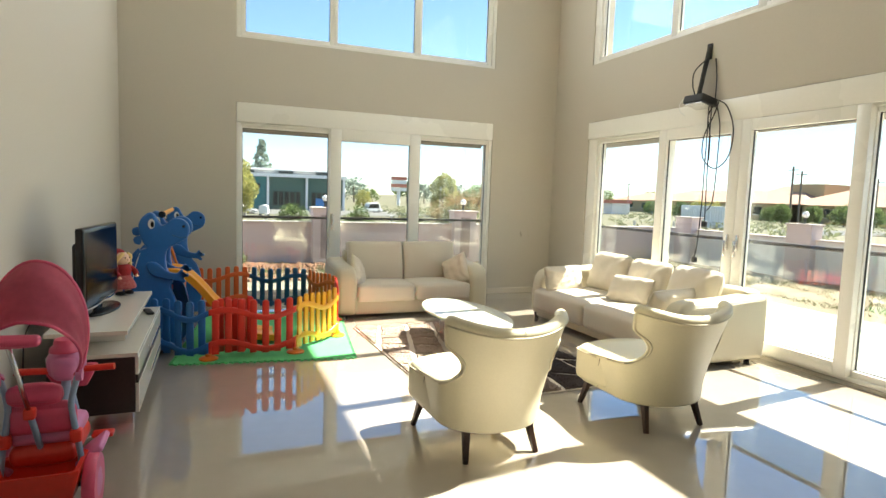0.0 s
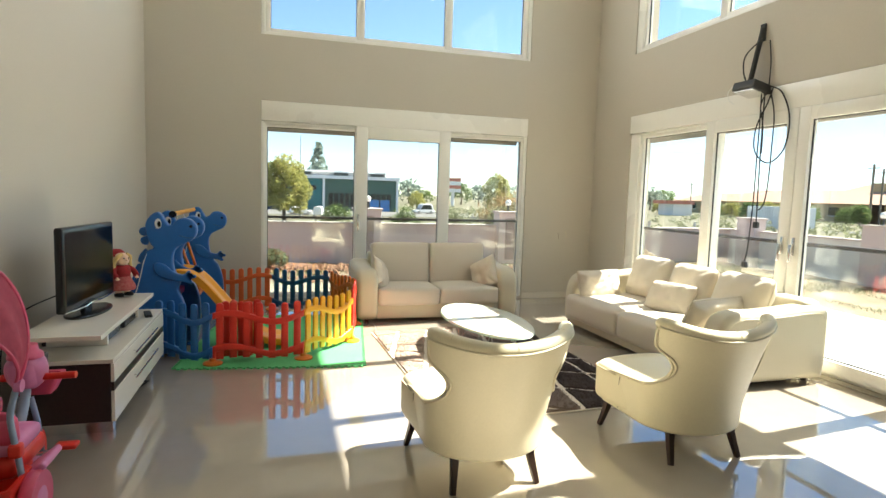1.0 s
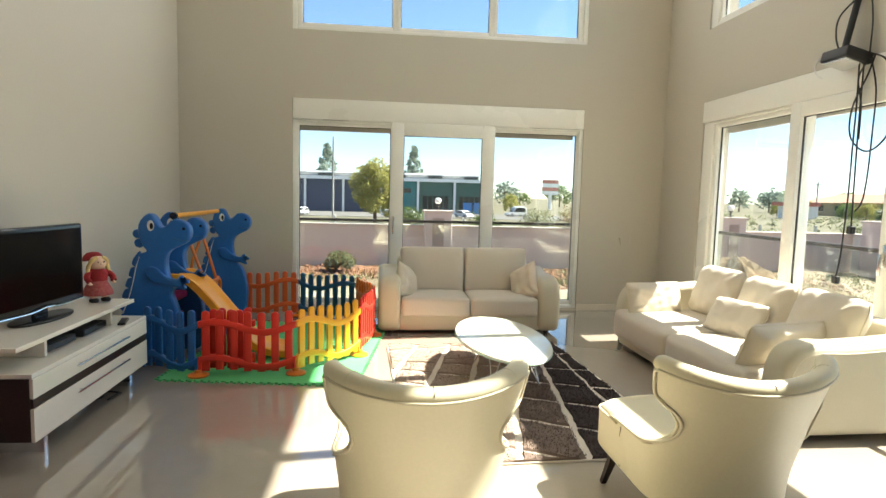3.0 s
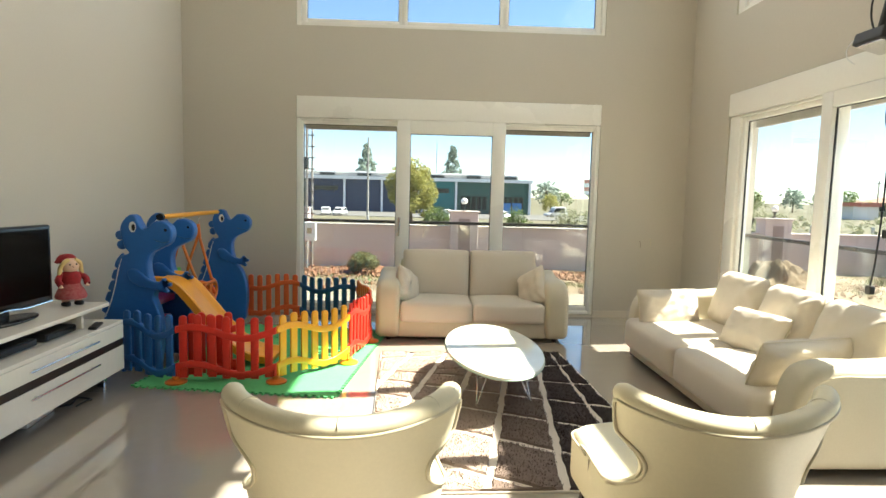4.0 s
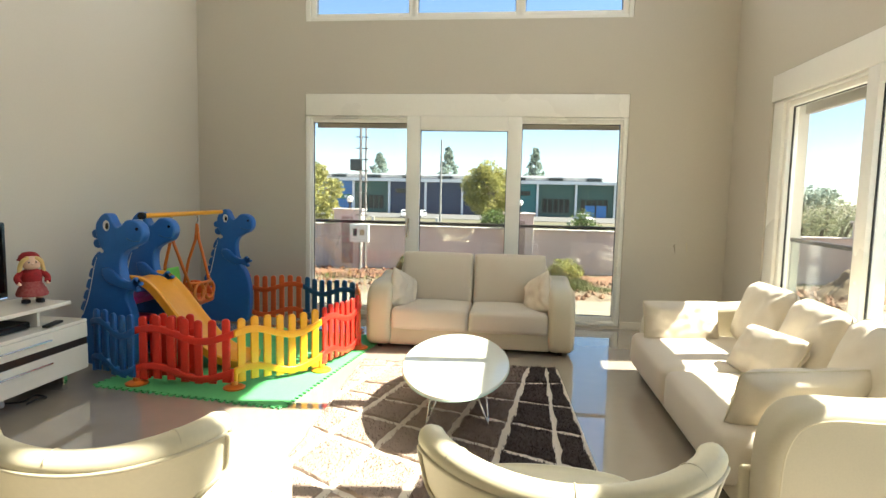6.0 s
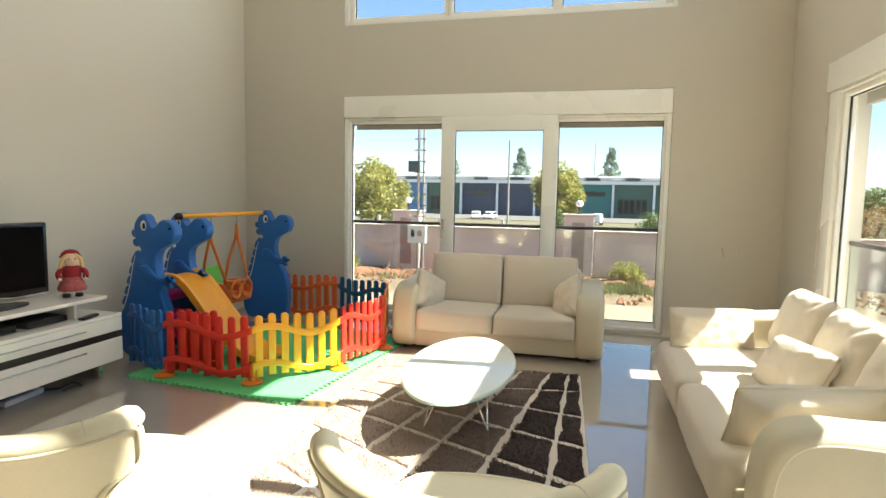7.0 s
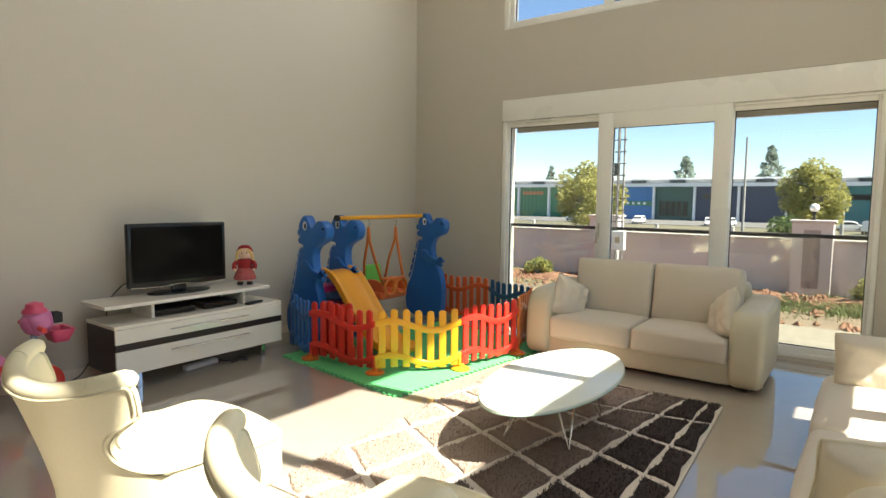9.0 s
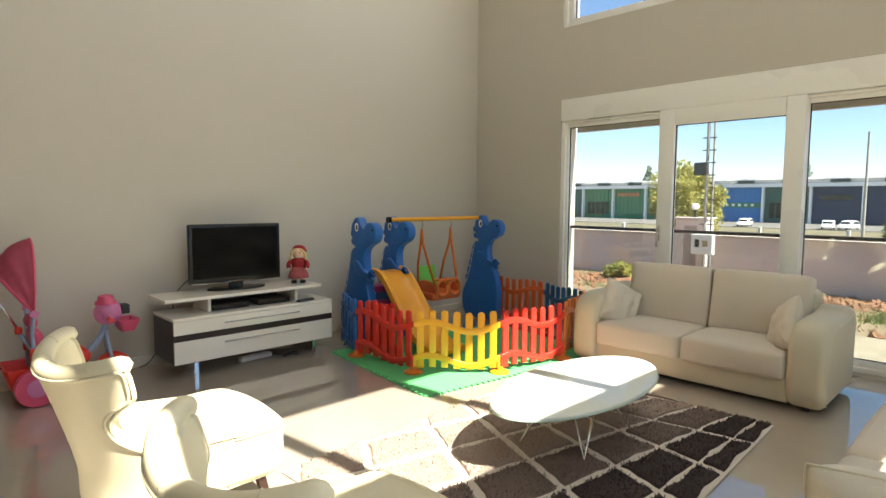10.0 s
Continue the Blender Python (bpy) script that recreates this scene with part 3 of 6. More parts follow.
    loop = [Vector((p.x * 1.0, p.y * 1.0, 0.388 + 0.012 * max(0, 1 - (p.x / 0.3) ** 2))) for p in seat if p.y > 0.2]
    part("seam", tube(sorted(loop, key=lambda p: math.atan2(p.x, p.y)), 0.005, 6), M["piping"], t, "seat edge piping", smooth=True)
    for x, y, dx, dy in ((-0.27, 0.36, -0.03, 0.05), (0.27, 0.36, 0.03, 0.05), (-0.2, -0.13, -0.025, -0.06), (0.2, -0.13, 0.025, -0.06)):
        pts = smooth_line([(x, y, 0.21), (x + dx * 0.25, y + dy * 0.25, 0.13), (x + dx, y + dy, 0.0)], 4)
        bm = tube(pts, 0.027, 4, taper=(1.15, 0.62))
        part("leg", bm, M["leg"], t, "tapered dark wooden leg")
    return t


armchair((1.475, 2.925, 0), 2.5, "cream leatherette tub armchair with curved wings")
armchair((2.745, 2.955, 0), 0.5, "cream leatherette tub armchair beside the long sofa")

# ---- coffee table ----
t = thing("coffee_table", "white oval coffee table with thin steel legs on the rug", "table", at=(2.26, 5.04, 0.03), rz=2.2)


def oval(a, b, n=1.96, count=72):
    """A rounded lozenge, a little fuller at its far end."""
    pts = []
    for k in range(count):
        c, q = math.cos(2 * math.pi * k / count), math.sin(2 * math.pi * k / count)
        u, v = math.copysign(abs(c) ** (2 / n), c), math.copysign(abs(q) ** (2 / n), q)
        pts.append((a * u * (1 + 0.024 * v), b * v))
    return pts


top = part("tabletop", slab(oval(0.348, 0.73), 0.026, 0.009, 3, Matrix.Translation((0, 0, 0.282))), M["table"], t, "glossy white oval top", smooth=50)
part("edge_band", tube([(x, y, 0.29) for x, y in oval(0.345, 0.727)], 0.006, 6, closed=True), M["edge"], top, "pale greenish edge", smooth=True)
for x, y, tx, ty in ((-0.155, -0.36, -0.09, -0.22), (0.22, -0.32, 0.14, -0.20), (0.195, 0.25, 0.12, 0.17), (-0.175, 0.25, -0.10, 0.17)):
    sx = 1 if x > 0 else -1
    a, b, c = Vector((tx - 0.045 * sx, ty - 0.05, 0.284)), Vector((x, y, 0.006)), Vector((tx + 0.045 * sx, ty + 0.06, 0.284))
    part("leg", tube([a, b + (a - b) * 0.02, b, b + (c - b) * 0.02, c], 0.006, 8), M["chrome"], t, "hairpin steel leg", smooth=True)
    part("mounting_plate", one_box(tx - 0.06, tx + 0.06, ty - 0.07, ty + 0.07, 0.278, 0.2815, 0.001, 1), M["steel"], t)

# ---- rug ----
RX0, RX1, RY0, RY1 = 1.41, 3.05, 3.69, 6.14
rug = thing("rug", "shaggy brown and cream rug with a bent lattice", "rug")
rug.matrix_world = pose(3.01, 6.06, 0, 0, 0, 2.3) @ pose(-3.05, -6.14, 0)
bm = bmesh.new()
box(bm, RX0, RX1, RY0, RY1, 0.0, 0.012, 0.004, 2)
part("backing", bm, M["rug_base"], rug, "cream woven ground with paler lattice lines")


COLS = [(3.30, 0.0), (3.04, 0.0), (2.95, 0.06), (2.79, 0.17), (2.55, 0.235), (2.27, 0.275), (1.97, 0.30), (1.66, 0.315), (1.34, 0.33), (1.0, 0.34)]
ROWS_Y = [(2.68, 0.66), (3.2, 0.61), (3.78, 0.55), (4.30, 0.46), (4.77, 0.36), (5.235, 0.22), (5.75, -0.12), (6.25, -0.2), (6.8, -0.2)]


def lattice(i, j):
    """Crossing of column i and row j of the rug's bent lattice."""
    (cx, cs), (ry, rs) = COLS[i], ROWS_Y[j]
    x, y = cx, ry
    for _ in range(12):
        x = cx - cs * (6.0 - y)
        y = ry + rs * (3.06 - x)
    return Vector((x, y))


rng = random.Random(4)
tufts = {"rug_dark": ([], []), "rug_mid": ([], []), "rug_light": ([], [])}
for i in range(1, len(COLS) - 1):
    for j in range(len(ROWS_Y) - 1):
        q = [lattice(i, j), lattice(i + 1, j), lattice(i + 1, j + 1), lattice(i, j + 1)]
        c = sum(q, Vector((0, 0))) / 4
        ring = []
        for k in range(4):
            a, b = q[k], q[(k + 1) % 4]
            for s in range(7):
                p = a.lerp(b, s / 7)
                d = (c - p)
                p = p + d.normalized() * (0.026 + rng.uniform(-0.007, 0.007))
                p.x = max(RX0 + 0.012, min(RX1 - 0.006, p.x))
                p.y = max(RY0 + 0.006, min(RY1 - 0.006, p.y))
                ring.append(p)
        clean = []
        for p in ring:
            if not clean or (p - clean[-1]).length > 0.004:
                clean.append(p)
        area = 0.5 * abs(sum(clean[k].x * clean[(k + 1) % len(clean)].y - clean[(k + 1) % len(clean)].x * clean[k].y for k in range(len(clean))))
        if len(clean) < 8 or area < 0.004:
            continue
        bm = bmesh.new()
        low = [bm.verts.new((p.x, p.y, 0.010)) for p in clean]
        cc = sum(clean, Vector((0, 0))) / len(clean)
        high = [bm.verts.new((*(p + (cc - p) * 0.06), 0.024 + rng.uniform(-0.003, 0.003))) for p in clean]
        mid = bm.verts.new((cc.x, cc.y, 0.028))
        for k in range(len(clean)):
            k2 = (k + 1) % len(clean)
            bm.faces.new((low[k], low[k2], high[k2], high[k]))
            bm.faces.new((high[k], high[k2], mid))
        tone = "rug_dark" if i < 3 else ("rug_mid" if i < 4 else "rug_light")
        part("pile_patch", bm, M[tone], rug)
        # loose tufts of the pile
        x0, x1, y0, y1 = min(p.x for p in clean), max(p.x for p in clean), min(p.y for p in clean), max(p.y for p in clean)
        vs, fs = tufts[tone]
        for _ in range(int((x1 - x0) * (y1 - y0) * {"rug_dark": 8500, "rug_mid": 7500, "rug_light": 5000}[tone])):
            px, py = rng.uniform(x0, x1), rng.uniform(y0, y1)
            inside = False
            for k in range(len(clean)):
                p, q = clean[k], clean[k - 1]
                if (p.y > py) != (q.y > py) and px < (q.x - p.x) * (py - p.y) / (q.y - p.y) + p.x:
                    inside = not inside
            if inside:
                a, h, lean = rng.random() * 6.28, rng.uniform(0.008, 0.016), rng.uniform(0, 0.014)
                dx, dy = 0.0035 * math.cos(a), 0.0035 * math.sin(a)
                k = len(vs)
                vs += [(px - dx, py - dy, 0.022), (px + dx, py + dy, 0.022), (px - dy / 0.0035 * lean, py + dx / 0.0035 * lean, 0.024 + h)]
                fs.append((k, k + 1, k + 2))
for tone, (vs, fs) in tufts.items():
    me = bpy.data.meshes.new("shag")
    me.from_pydata(vs, [], fs)
    me.materials.append(M[tone])
    pile = tagged(new("shag", me), kind="stuff")
    pile.parent = rug

# ---- television corner ----
tv = thing("tv_stand", "cream lacquered television stand with dark wood sides", "tv stand", at=(0, 0, 0))
x0, x1, y0, y1 = -0.88, -0.42, 3.68, 5.08
part("body", one_box(x0, x1 - 0.022, y0, y1, 0.125, 0.455, 0.004, 1), M["wenge"], tv, "dark wenge carcass")
part("top", one_box(x0, x1 - 0.003, y0 - 0.004, y1 + 0.004, 0.458, 0.482, 0.003, 2), M["lacquer"], tv, "cream lacquered top")
for z0, z1 in ((0.125, 0.30), (0.352, 0.456)):
    dr = part("drawer", one_box(x1 - 0.02, x1, y0, y1, z0, z1, 0.003, 2), M["lacquer"], tv, "glossy cream drawer front")
    zz = z1 - 0.045
    bm = tube([(x1 + 0.024, 4.06, zz), (x1 + 0.024, 4.73, zz)], 0.006, 8)
    for yy in (4.12, 4.67):
        tube([(x1, yy, zz), (x1 + 0.024, yy, zz)], 0.004, 6, bm)
    part("handle", bm, M["steel"], dr, "long steel bar handle")
part("plinth_strip", one_box(x1 - 0.019, x1 - 0.004, y0 + 0.002, y1 - 0.002, 0.302, 0.350), M["wenge"], tv, "dark band between the drawers")
part("shelf_board", one_box(x0, -0.47, 3.64, 5.0, 0.598, 0.624, 0.003, 2), M["lacquer"], tv, "raised cream shelf board")
for yy in (4.0, 4.78):
    part("upright", one_box(-0.85, -0.53, yy - 0.012, yy + 0.012, 0.483, 0.598, 0.002, 1), M["lacquer"], tv)
part("back_panel", one_box(x0, x0 + 0.02, 4.012, 4.768, 0.483, 0.598), M["wenge"], tv)
for yy in (3.86, 4.92):
    part("leg", one_box(-0.84, -0.47, yy - 0.018, yy + 0.018, 0.0, 0.1245, 0.003, 1), M["chrome"], tv, "flat chrome plate leg")

tvs = thing("television", "black flat-screen television, switched off, on its stand", "television", at=(-0.715, 4.31, 0.624), rz=-4.6)
part("casing", one_box(-0.03, 0.02, -0.392, 0.392, 0.06, 0.56, 0.014, 3), M["black"], tvs, smooth=40)
part("rear_housing", one_box(-0.08, -0.03, -0.28, 0.28, 0.12, 0.46, 0.02, 2), M["black_matt"], tvs)
part("screen", one_box(0.0205, 0.0225, -0.362, 0.362, 0.105, 0.532), M["screen"], tvs, "dark glossy screen")
part("trim", tube(smooth_line([(0.022, -0.377, 0.068), (0.03, -0.15, 0.062), (0.034, 0, 0.075), (0.03, 0.15, 0.062), (0.022, 0.377, 0.068)], 6), 0.005, 6), M["chrome"], tvs, "curved silver trim")
part("neck", one_box(-0.03, 0.0, -0.06, 0.06, 0.012, 0.09, 0.006, 1), M["black"], tvs)
part("foot", slab([(0.13 * math.cos(a) * 0.85, 0.25 * math.sin(a)) for a in [2 * math.pi * k / 32 for k in range(32)]], 0.016, 0.006, 2), M["black"], tvs, "oval glossy foot", smooth=50)
for yy, xx, w, d, lab in ((4.19, -0.66, 0.32, 0.22, "slim black set-top box on the stand"), (4.57, -0.64, 0.30, 0.20, "slim black disc player on the stand")):
    b = thing("set_top_box", lab, "media box", "boxes under the shelf", at=(xx, yy, 0.483))
    part("casing", one_box(-d / 2, d / 2, -w / 2, w / 2, 0.004, 0.048, 0.004, 1), M["black_matt"], b)
    part("front", one_box(d / 2, d / 2 + 0.004, -w / 2 + 0.006, w / 2 - 0.006, 0.008, 0.044), M["black"], b, "shiny black front")
solid("remote_control", one_box(-0.025, 0.025, -0.09, 0.09, 0, 0.018, 0.006, 2), M["black_matt"], "black remote control on the stand's top", "remote control", at=(-0.48, 4.84, 0.483), rz=15)
ps = thing("power_strip", "white power strip lying on the floor under the stand", "power strip", at=(-0.62, 4.42, 0.0), rz=6)
part("body", one_box(-0.03, 0.03, -0.15, 0.15, 0.0, 0.04, 0.008, 2), M["white"], ps)
for k in range(4):
    part("socket", lathe([(0.02, 0.0405), (0.02, 0.043), (0.014, 0.043), (0.014, 0.0415)], 14, Matrix.Translation((0, -0.105 + 0.07 * k, 0))), M["white"], ps)
solid("cable", tube(smooth_line([(-0.5, 4.62, 0.008), (-0.46, 4.68, 0.03), (-0.48, 4.76, 0.008), (-0.58, 4.78, 0.008), (-0.56, 4.66, 0.008), (-0.66, 4.60, 0.008)], 6), 0.006, 6), M["black_matt"], "black cable coiled on the floor under the stand", "cable", smooth=True)
solid("cable", tube(smooth_line([(-0.80, 4.1, 0.78), (-0.93, 4.02, 0.72), (-0.99, 3.96, 0.66), (-1.03, 3.9, 0.55), (-1.035, 3.85, 0.3), (-1.03, 3.7, 0.05), (-1.0, 3.6, 0.008)], 6), 0.004, 6), M["black_matt"], "thin black television cable hanging by the wall", "cable", smooth=True)

# ---- play corner ----
yaw = -7.0
mat_m = pose(1.14, 4.845, 0, 0, 0, yaw)
mats = thing("play_mat", "green foam puzzle play mat under the toy fence", "play mat")
for i in range(3):
    for j in range(4):
        L = 0.5
        ring = []
        for k, (a, b) in enumerate((((0, 0), (1, 0)), ((1, 0), (1, 1)), ((1, 1), (0, 1)), ((0, 1), (0, 0)))):
            nx, ny = (b[1] - a[1]), -(b[0] - a[0])
            for s in range(18):
                o = 0.013 if s % 2 else -0.013
                for f in ((s + 0.04) / 18, (s + 0.96) / 18):
                    f = min(1 - 0.028, max(0.028, f))
                    ring.append(((a[0] + (b[0] - a[0]) * f) * L + nx * o, (a[1] + (b[1] - a[1]) * f) * L + ny * o))
        bm = slab(ring, 0.012, 0, m=mat_m @ Matrix.Translation((-0.5 * (i + 1), 0.5 * j, 0.001)))
        part("mat_tile", bm, M["green"], mats)

# toy fence
slat_w, fence_h = 0.058, 0.50
slat_outline = [(-slat_w / 2, 0.035), (slat_w / 2, 0.035), (slat_w / 2, fence_h - 0.025)] + [(slat_w / 2 * math.cos(a), fence_h - 0.025 + 0.025 * math.sin(a)) for a in [math.pi * k / 8 for k in range(1, 8)]] + [(-slat_w / 2, fence_h - 0.025)]
slat_mesh = {}


def fence_panel(a, b, color, label, wave=0.042, n=7):
    """A plastic picket panel from a to b on the floor."""
    a, b = Vector(a), Vector(b)
    d = b - a
    w = d.length
    t = thing("toy_fence", label, "toy fence", "toy fences round the play corner", at=(a.x, a.y, 0.012), rz=math.degrees(math.atan2(d.y, d.x)))
    if color not in slat_mesh:
        slat_mesh[color] = finish(slab(slat_outline, 0.022, 0.006, 2, Matrix.Translation((0, -0.011, 0)) @ XZ), "slat", M[color], 50)
    for k in range(n):
        s = new("slat", slat_mesh[color])
        s.parent = t
        x = 0.055 + (w - 0.11) * k / (n - 1)
        s.location = (x, 0, 0.012 * math.sin(2 * math.pi * (k + 0.3) / (n - 1)))
    for zc in (0.10, 0.375):
        up = [(w * k / 24, zc + 0.026 + wave * math.sin(2 * math.pi * k / 24 + 0.5)) for k in range(25)]
        low = [(w * k / 24, zc - 0.026 + wave * math.sin(2 * math.pi * k / 24 + 0.5)) for k in range(25)]
        part("rail", slab(low + up[::-1], 0.034, 0.008, 2, Matrix.Translation((0, -0.017, 0)) @ XZ), M[color], t, smooth=50)
    for x in (0.012, w - 0.012):
        part("hinge_post", tube([(x, 0, 0.03), (x, 0, 0.14)], 0.016, 10), M[color], t, smooth=50)
    return t


def fence_foot(at, color):
    t = thing("toy_stand", color.split("_")[0] + " plastic stand joining two toy fences on the mat", "toy stand", "stands of the toy fences", at=(*at, 0.012))
    part("disc", lathe([(0.075, 0), (0.078, 0.012), (0.06, 0.022), (0.032, 0.028)], 20), M[color], t, smooth=50)
    part("socket", lathe([(0.028, 0.026), (0.026, 0.05), (0.016, 0.052)], 14), M[color], t, smooth=50)


P = [(-0.53, 5.27), (-0.06, 5.10), (0.66, 5.14), (1.13, 5.65), (1.25, 6.36), (1.04, 7.02), (0.38, 7.28), (-0.32, 7.32)]
kinds = [("blue", "bright blue"), ("red", "red"), ("yellow", "yellow"), ("red", "red"), ("orange", "orange"), ("blue_d", "dark blue"), ("orange_r", "orange-red")]
for k in range(7):
    fence_panel(P[k], P[k + 1], kinds[k][0], kinds[k][1] + " plastic picket fence panel with wavy rails", n=5 if k == 0 else 7)
for p, c in ((P[1], "orange"), (P[2], "orange"), (P[3], "yellow"), (P[4], "orange"), (P[5], "orange"), (P[6], "orange")):
    fence_foot(p, c)

fence_panel((-0.02, 5.16), (0.33, 5.25), "red", "narrow red plastic picket panel folded behind the fence", 0.012, 5)

# slide and swing set
ps = thing("slide_swing_set", "blue plastic dinosaur slide and swing set in the corner", "play set")
DINO = [(-0.43, 1.225), (-0.48, 1.185), (-0.51, 1.12), (-0.50, 1.03), (-0.475, 0.965), (-0.45, 0.925), (-0.51, 0.895), (-0.54, 0.80), (-0.565, 0.68), (-0.60, 0.55), (-0.65, 0.42), (-0.70, 0.28), (-0.69, 0.12), (-0.63, 0.035),
        (-0.50, 0.02), (-0.30, 0.02), (-0.19, 0.03), (-0.165, 0.12), (-0.15, 0.30), (-0.165, 0.45), (-0.205, 0.57), (-0.25, 0.63), (-0.27, 0.68), (-0.295, 0.74),
        (-0.305, 0.81), (-0.30, 0.88), (-0.27, 0.93), (-0.21, 0.965), (-0.145, 1.0), (-0.115, 1.06), (-0.125, 1.13), (-0.18, 1.175), (-0.25, 1.175), (-0.30, 1.13), (-0.335, 1.12), (-0.365, 1.165), (-0.39, 1.21)]
for dx, dy, face in ((-0.10, 5.43, True), (-0.09, 5.83, False), (0.0, 7.10, False)):
    prof = smooth_line([(x + dx - (0.06 if face and x > -0.4 and z < 0.6 else 0), z) for x, z in DINO], 4, True)
    side = part("side_panel", slab([(p.x, p.y) for p in prof], 0.10, 0.016, 4, Matrix.Translation((0, dy, 0)) @ XZ), M["blue"], ps, "blue plastic dinosaur-shaped panel", smooth=60)
    arm = smooth_line([(-0.45 + dx, 0.79), (-0.38 + dx, 0.80), (-0.29 + dx, 0.725), (-0.22 + dx, 0.705), (-0.185 + dx, 0.735), (-0.165 + dx, 0.725), (-0.175 + dx, 0.695), (-0.13 + dx, 0.70), (-0.125 + dx, 0.675), (-0.165 + dx, 0.665),
                       (-0.145 + dx, 0.635), (-0.165 + dx, 0.62), (-0.21 + dx, 0.64), (-0.31 + dx, 0.655), (-0.42 + dx, 0.70)], 4, True)
    part("arm", slab([(p.x, p.y) for p in arm], 0.045, 0.012, 3, Matrix.Translation((0, dy - 0.022, 0)) @ XZ), M["blue"], side, smooth=60)
    mouth = smooth_line([(-0.135 + dx, 1.02), (-0.19 + dx, 1.015), (-0.25 + dx, 1.035)], 5)
    part("mouth_line", tube([(p.x, dy - 0.001, p.y) for p in mouth], 0.004, 6), M["blue_d"], side, "dark moulded mouth line", smooth=True)
    part("sticker", one_box(-0.425 + dx, -0.385 + dx, dy - 0.003, dy + 0.001, 0.70, 0.745), M["white"], side, "small white sticker")
    crest = smooth_line([(-0.512 + dx, 0.88), (-0.537 + dx, 0.80), (-0.563 + dx, 0.68), (-0.598 + dx, 0.55), (-0.648 + dx, 0.42)], 5)
    part("crest_line", tube([(p.x + 0.012, dy + 0.006, p.y) for p in crest], 0.007, 6), M["white"], side, "white painted line along the back", smooth=True)
    fringe = [(-0.50 + dx, 0.90)]
    for k in range(5):
        f = k / 5
        fringe += [(-0.555 - 0.13 * f + dx, 0.875 - 0.44 * f), (-0.575 - 0.135 * f + dx, 0.815 - 0.44 * f), (-0.55 - 0.135 * f + dx, 0.795 - 0.44 * f)]
    fringe += [(-0.60 + dx, 0.38), (-0.50 + dx, 0.55)]
    fringe = smooth_line(fringe, 3, True)
    part("back_fringe", slab([(p.x, p.y) for p in fringe], 0.04, 0.010, 2, Matrix.Translation((0, dy + 0.03, 0)) @ XZ), M["blue"], side, "scalloped blue fringe along the back", smooth=60)
    ex, ez = -0.41 + dx, 1.13
    for sgn in (-1, 1):
        yy = dy - 0.002 if sgn < 0 else dy + 0.102
        eye = part("eye", slab([(ex + 0.026 * math.cos(a), ez + 0.042 * math.sin(a)) for a in [2 * math.pi * k / 20 for k in range(20)]], 0.006, 0, m=Matrix.Translation((0, yy - 0.003, 0)) @ XZ), M["white"], side, "white eye with a black pupil")
        part("pupil", slab([(ex + 0.008 + 0.013 * math.cos(a), ez - 0.004 + 0.026 * math.sin(a)) for a in [2 * math.pi * k / 16 for k in range(16)]], 0.004, 0, m=Matrix.Translation((0, yy + (-0.006 if sgn < 0 else 0.002), 0)) @ XZ), M["black"], eye)
    for zc, xr in ((1.06, -0.535), (0.985, -0.525)):
        loop = smooth_line([(xr + dx + 0.03, zc + 0.035), (xr + dx - 0.015, zc + 0.03), (xr + dx - 0.028, zc), (xr + dx - 0.01, zc - 0.03), (xr + dx + 0.03, zc - 0.03)], 4, True)
        part("crest", slab([(p.x, p.y) for p in loop], 0.04, 0.01, 2, Matrix.Translation((0, dy + 0.03, 0)) @ XZ), M["blue"], side, smooth=60)
    part("nostril", tube([(-0.16 + dx, dy - 0.002, 1.11), (-0.16 + dx, dy + 0.102, 1.11)], 0.012, 10), M["black"], side)
# slide chute
line = smooth_line([(-0.42, 0.70), (-0.30, 0.69), (-0.18, 0.60), (0.02, 0.36), (0.18, 0.19), (0.34, 0.09), (0.52, 0.06)], 5)
bm = bmesh.new()
rows = []
for i, p in enumerate(line):
    q0, q1 = line[max(0, i - 1)], line[min(len(line) - 1, i + 1)]
    nrm = Vector((-(q1 - q0).y, (q1 - q0).x)).normalized()
    if nrm.y < 0:
        nrm = -nrm
    sec = [(5.515, 0.025), (5.53, 0.035), (5.55, 0.03), (5.57, 0.006), (5.60, 0.0), (5.80, 0.0), (5.83, 0.006), (5.85, 0.03), (5.87, 0.035), (5.885, 0.025), (5.885, -0.03), (5.515, -0.03)]
    rows.append([bm.verts.new((p.x + nrm.x * h, y, p.y + nrm.y * h)) for y, h in sec])
for a, b in zip(rows, rows[1:]):
    for k in range(len(a)):
        bm.faces.new((a[k], a[(k + 1) % len(a)], b[(k + 1) % len(b)], b[k]))
bm.faces.new(rows[0])
bm.faces.new(rows[-1])
part("slide", bm, M["orange_s"], ps, "yellow-orange plastic slide", smooth=50)
for k in range(3):
    part("step", rbox(0.22, 0.36, 0.06, 0.018, 4, m=Matrix.Translation((-0.54 + 0.03 * k, 5.70, 0.16 + 0.18 * k))), M["magenta"], ps, "magenta step", smooth=True)
part("top_bar", tube([(-0.455, 5.80, 1.195), (-0.455, 7.22, 1.195)], 0.021, 14), M["yellow"], ps, "yellow round bar", smooth=50)
part("bar_cap", tube([(-0.455, 5.765, 1.195), (-0.455, 5.80, 1.195)], 0.03, 14), M["black"], ps, "black end cap of the bar", smooth=50)
swing = part("swing", rbox(0.32, 0.42, 0.085, 0.03, 8, m=Matrix.Translation((-0.48, 6.485, 0.365))), M["orange_r"], ps, "orange-red bucket swing", smooth=True)
